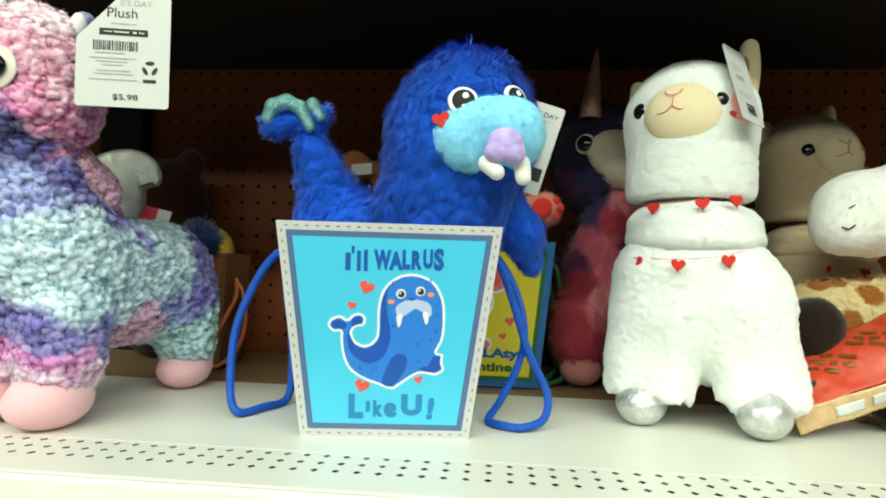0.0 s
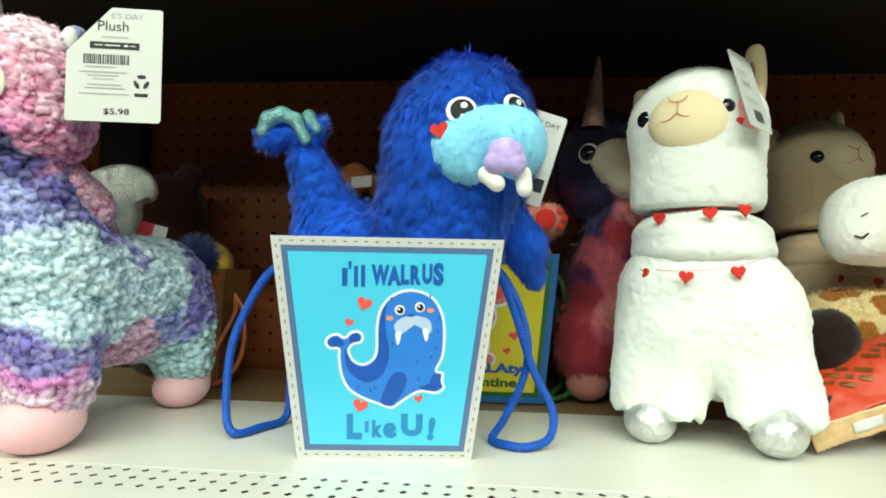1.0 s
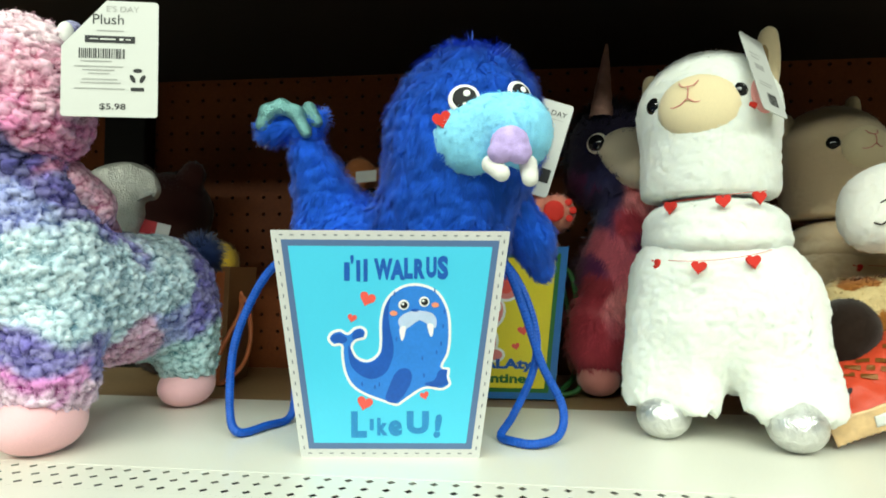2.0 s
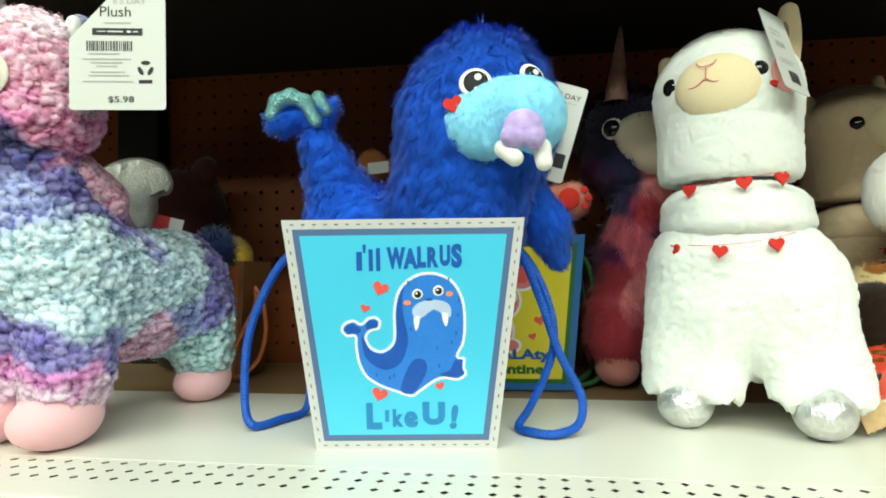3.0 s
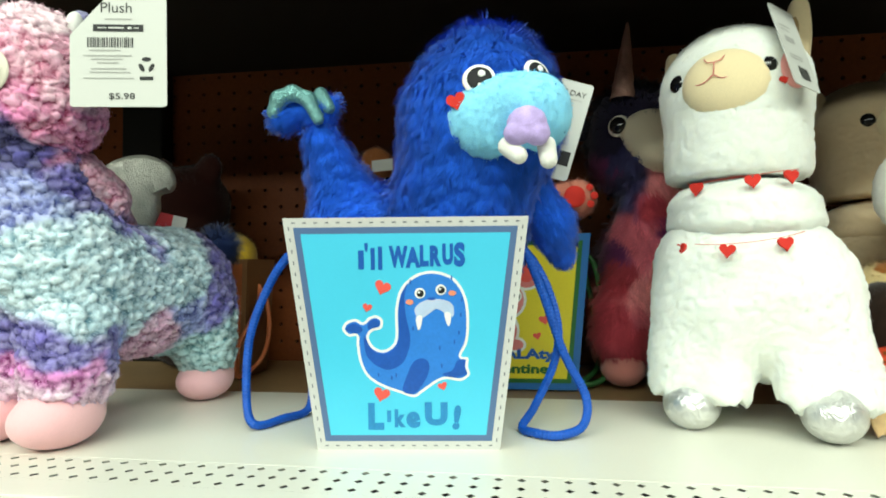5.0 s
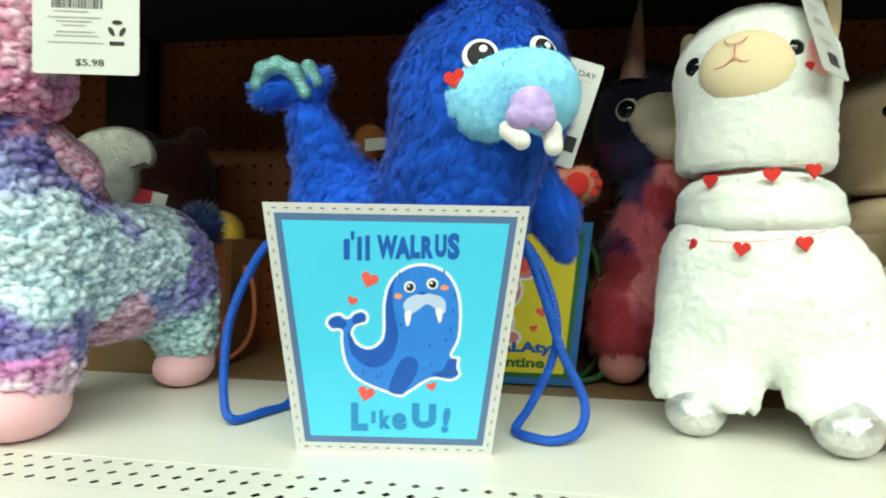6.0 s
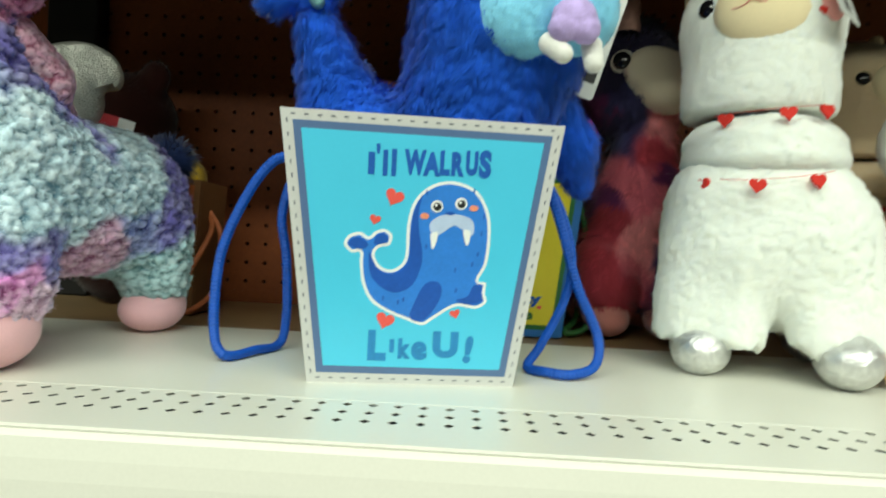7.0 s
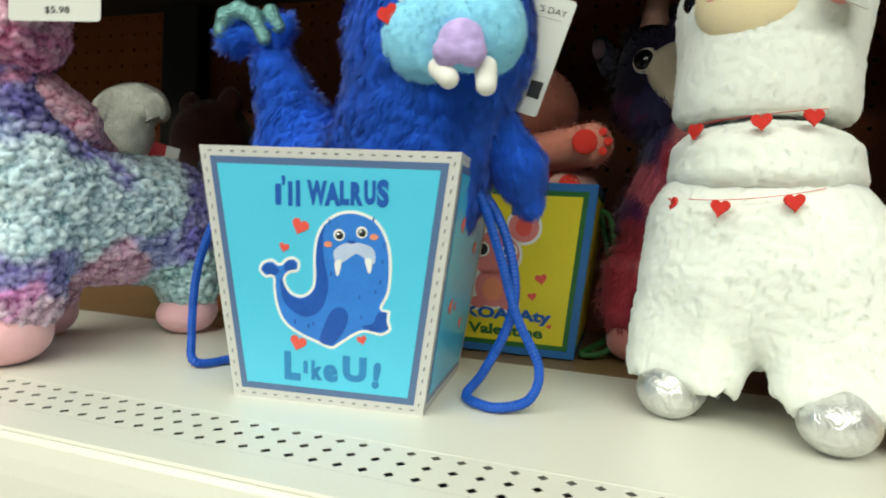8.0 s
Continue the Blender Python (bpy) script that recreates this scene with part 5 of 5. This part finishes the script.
def sitting_toy(m, rgb, label, seed, eye=True):
    """A round plush sitting at the back: body, head, ears, muzzle."""
    ob = thing("bear_plush", m, label, "plush toy", "plushes at the back")
    plush("body", Soft(0.02).ball((0, 0, 0.085), (0.065, 0.055, 0.085)).limb((0.05, -0.02, 0.10), (0.065, -0.05, 0.06), 0.022, 0.022).limb((-0.05, -0.02, 0.10), (-0.065, -0.05, 0.06), 0.022, 0.022), FUR, ob, rgb, 0.004, local=True, hair=hair, seed=seed)
    plush("head", Soft(0.015).ball((0, -0.005, 0.225), (0.062, 0.052, 0.056)).ball((0.045, 0.0, 0.275), (0.020, 0.012, 0.020)).ball((-0.045, 0.0, 0.275), (0.020, 0.012, 0.020)), FUR, ob, rgb, 0.004, local=True, hair=hair, seed=seed + 1)
    plush("muzzle", Soft(0.01).ball((0, -0.052, 0.210), (0.028, 0.018, 0.020)), VELOUR, ob, tuple(min(1, c * 1.6 + 0.1) for c in rgb), 0.003, local=True)
    for x in (-1, 1):
        disc("eye", (0.028 * x, -0.052, 0.238), (0.4 * x, -0.9, 0.1), 0.010, EYE_BLACK, ob, "glossy black eye", 0.5, True)
    return ob


sitting_toy(pose(-0.040, 0.885, 0.0, 0, 0, 12), (0.42, 0.15, 0.05), "orange brown bear plush at the back of the shelf", 71)
tagc = Sheet((-0.073, 0.815, 0.252), (1, 0, 0), (0, 0, 1))
lab = thing("paper_tag", pose(-0.073, 0.815, 0.252), "small white paper tag on the brown bear plush", "price tag")
tagc.shape("card", [(0, 0), (0.026, 0.002), (0.026, 0.016), (0, 0.014)], 0.0, CARD, lab)
sitting_toy(pose(-0.365, 0.890, 0.0, 0, 0, 165), (0.035, 0.006, 0.004), "dark red bear plush behind the unicorn", 81)
duck = thing("duck_plush", pose(-0.300, 0.900, 0.0), "yellow plush beak toy beside a card box", "plush toy")
plush("body", Soft(0.02).ball((-0.300, 0.900, 0.07), (0.05, 0.045, 0.07)).ball((-0.290, 0.890, 0.155), (0.030, 0.030, 0.030)), FUR, duck, (0.55, 0.36, 0.03), 0.004, hair=hair, seed=91)
obox, ofaces = gift_box(pose(-0.275, 0.845, 0.0, 0, 0, 3), "orange_gift_box", "orange card gift box with an orange cord handle", (KRAFT_DARK, KRAFT_DARK, surface("orange_print", (0.30, 0.075, 0.02), 0.45, 0, 0.4, 400, 0.1, 0.05, 20), KRAFT_DARK), ORANGE_CORD, size=(0.075, 0.090, 0.148), insets=(0.004, 0.006), stitches=False)
cord([(-0.232, 0.84, 0.115), (-0.218, 0.835, 0.095), (-0.212, 0.83, 0.055), (-0.222, 0.825, 0.02), (-0.240, 0.80, 0.0045), (-0.238, 0.80, 0.04), (-0.222, 0.82, 0.09), (-0.233, 0.845, 0.115)], ORANGE_CORD, obox, r=0.0028)

# giraffe, red gift box and a white plush lying on top, by the llama
giraffe = thing("giraffe_plush", pose(0.50, 0.73, 0.0), "cream giraffe plush with brown spots and dark muzzle", "plush toy")


def spotted(p):
    near, gap, _, r = cells_of(p, 0.030, 4)
    spot = ((near < 0.42 + 0.08 * soft_noise(p, 0.01, 2)) & (r[:, 0] > 0.25)).astype(float)[:, None]
    return np.array((0.70, 0.55, 0.28)) * (1 - spot) + np.array((0.36, 0.13, 0.02)) * spot


plush("body", Soft(0.02).limb((0.455, 0.735, 0.095), (0.56, 0.73, 0.10), 0.042, 0.045).ball((0.55, 0.74, 0.06), (0.08, 0.06, 0.060)), FUR, giraffe, spotted, 0.003, hair=(420000, 0.004, 0.0006, 0.2, (0, 0, -1), 0.006), seed=101)
plush("muzzle", Soft(0.015).ball((0.424, 0.682, 0.092), (0.026, 0.032, 0.027)).ball((0.414, 0.680, 0.076), (0.020, 0.026, 0.024)), FUR, giraffe, (0.018, 0.008, 0.004), 0.003, "dark brown furry muzzle", hair=(420000, 0.003, 0.0005, 0.15, (0, 0, -1), 0.006), seed=102)
sleepy = thing("lamb_plush", pose(0.52, 0.72, 0.15), "white plush with stitched closed eyes lying on the giraffe plush", "plush toy")
plush("body", Soft(0.02).ball((0.485, 0.705, 0.205), (0.052, 0.045, 0.044)).ball((0.56, 0.72, 0.215), (0.075, 0.055, 0.055)).ball((0.452, 0.694, 0.186), (0.018, 0.024, 0.020)), WHITE_PILE, sleepy, (0.86, 0.85, 0.80), 0.0018, hair=(50000, 0.0030, 0.00045, 0.20, (-0.4, 0, -1), 0.006), tuft=(0.012, 0.0014, 0.0038, 0.0013), seed=111, calm=0.05)
thread([(0.4430, 0.6690, 0.1880), (0.4480, 0.6660, 0.1860), (0.4530, 0.6650, 0.1900)], 0.0009, DARK_THREAD, sleepy, "closed_eye")
thread([(0.4490, 0.6690, 0.2060), (0.4530, 0.6650, 0.2090)], 0.0007, DARK_THREAD, sleepy, "closed_eye")

class Crinkled(Sheet):
    """A soft packet: the face bulges and creases."""

    def at(self, x, y, d=0.0):
        q = np.array([[x, y, 0.0]])
        swell = 0.010 * math.sin(min(max(x / 0.17, 0), 1) * math.pi) * math.sin(min(max(y / 0.066, 0), 1) * math.pi)
        crease = 0.0022 * float(soft_noise(q, 0.022, 6)[0]) + 0.0012 * float(soft_noise(q, 0.008, 7)[0])
        return super().at(x, y, d + swell + crease)


def packet_skin(sheet, name, x0, x1, y0, y1, nx, ny, material, parent, label, taper=0.0, jag=0.0):
    """A creased strip of film over a grid, with a back so that it has thickness."""
    v, f = [], []
    for side in (0, 1):
        for j in range(ny + 1):
            for i in range(nx + 1):
                x, y = x0 + (x1 - x0) * i / nx, y0 + (y1 - y0) * j / ny
                x += taper * (y - y0) * (1 - 2 * i / nx)
                y += jag * (i % 2) * (j == 0)
                v.append(sheet.at(x, y, -0.0012 * side))
    n = (nx + 1) * (ny + 1)
    for j in range(ny):
        for i in range(nx):
            q = [j * (nx + 1) + i, j * (nx + 1) + i + 1, (j + 1) * (nx + 1) + i + 1, (j + 1) * (nx + 1) + i]
            f += [q, [k + n for k in q[::-1]]]
    rim = [i for i in range(nx + 1)] + [(j + 1) * (nx + 1) - 1 for j in range(1, ny + 1)] + [ny * (nx + 1) + i for i in range(nx - 1, -1, -1)] + [j * (nx + 1) for j in range(ny - 1, 0, -1)]
    f += [[a, a + n, b + n, b] for a, b in zip(rim, rim[1:] + rim[:1])]
    return raw(name, v, f, material, parent, label)


red = thing("red_gift_bag", pose(0.45, 0.64, 0.0), "glossy red gift bag with tan crimped edge, tipped over", "gift bag")
FILM_TAN = surface("tan_film", (0.60, 0.40, 0.20), 0.25, 0, 0.6, 120, 0.25, 0.4, 40)
sheet = Crinkled((0.390, 0.612, 0.0235), (0.84, 0.10, 0.36), (-0.10, 0.80, 0.52))
skin = packet_skin(sheet, "panel", 0.0, 0.17, 0.0, 0.066, 60, 26, RED_PRINT, red, "glossy red printed film", 0.05)
strip = packet_skin(Crinkled((0.383, 0.606, 0.0045), (0.84, 0.10, 0.29), (0.02, 0.10, 1.0)), "crimped_edge", -0.004, 0.17, 0.0, 0.0215, 60, 8, FILM_TAN, red, "tan crimped edge of the bag", 0.0, 0.0012)
for x0, x1 in ((0.030, 0.056), (0.064, 0.078), (0.090, 0.128)):
    packet_skin(Crinkled((0.383, 0.6045, 0.0045), (0.84, 0.10, 0.29), (0.02, 0.10, 1.0)), "pale_print", x0, x1, 0.006, 0.015, 10, 4, CARD, strip, "pale printed strip")


def slanted_bars(x, y, rows, turn):
    """Lines of unreadable print that run across the bag at a slant."""
    c, s = math.cos(radians(turn)), math.sin(radians(turn))
    for k, (start, words) in enumerate(rows):
        a = start
        for n in words:
            loop = [(a, -k * 0.0085), (a + n, -k * 0.0085), (a + n, -k * 0.0085 + 0.0048), (a, -k * 0.0085 + 0.0048)]
            sheet.shape("printed_line", [(x + c * p - s * q, y + s * p + c * q) for p, q in loop], 0.0010, GOLD_PRINT, skin)
            a += n + 0.004


slanted_bars(0.036, 0.050, ((0.010, (0.010, 0.014)), (0.002, (0.012, 0.006, 0.010)), (-0.006, (0.016, 0.012))), -42)
slanted_bars(0.084, 0.054, ((0.008, (0.012, 0.010)), (0.002, (0.008, 0.008, 0.010)), (-0.004, (0.014, 0.012))), -42)
for x, y in ((0.014, 0.020), (0.070, 0.058)):
    sheet.shape("drawing_leaf", oval(x, y, 0.0085, 0.0026, 14, 14), 0.0012, INK, skin, "black leaf")
sheet.shape("white_badge", oval(0.118, 0.030, 0.012, 0.007, 18, -30), 0.0012, WHITE_PRINT, skin, "white printed badge")
dark = thing("black_plush", pose(0.52, 0.66, 0.0), "black furry plush lying under the red gift box", "plush toy")
plush("body", Soft(0.02).ball((0.515, 0.652, 0.018), (0.052, 0.035, 0.018)), FUR, dark, (0.012, 0.010, 0.010), 0.004, hair=hair, seed=121)
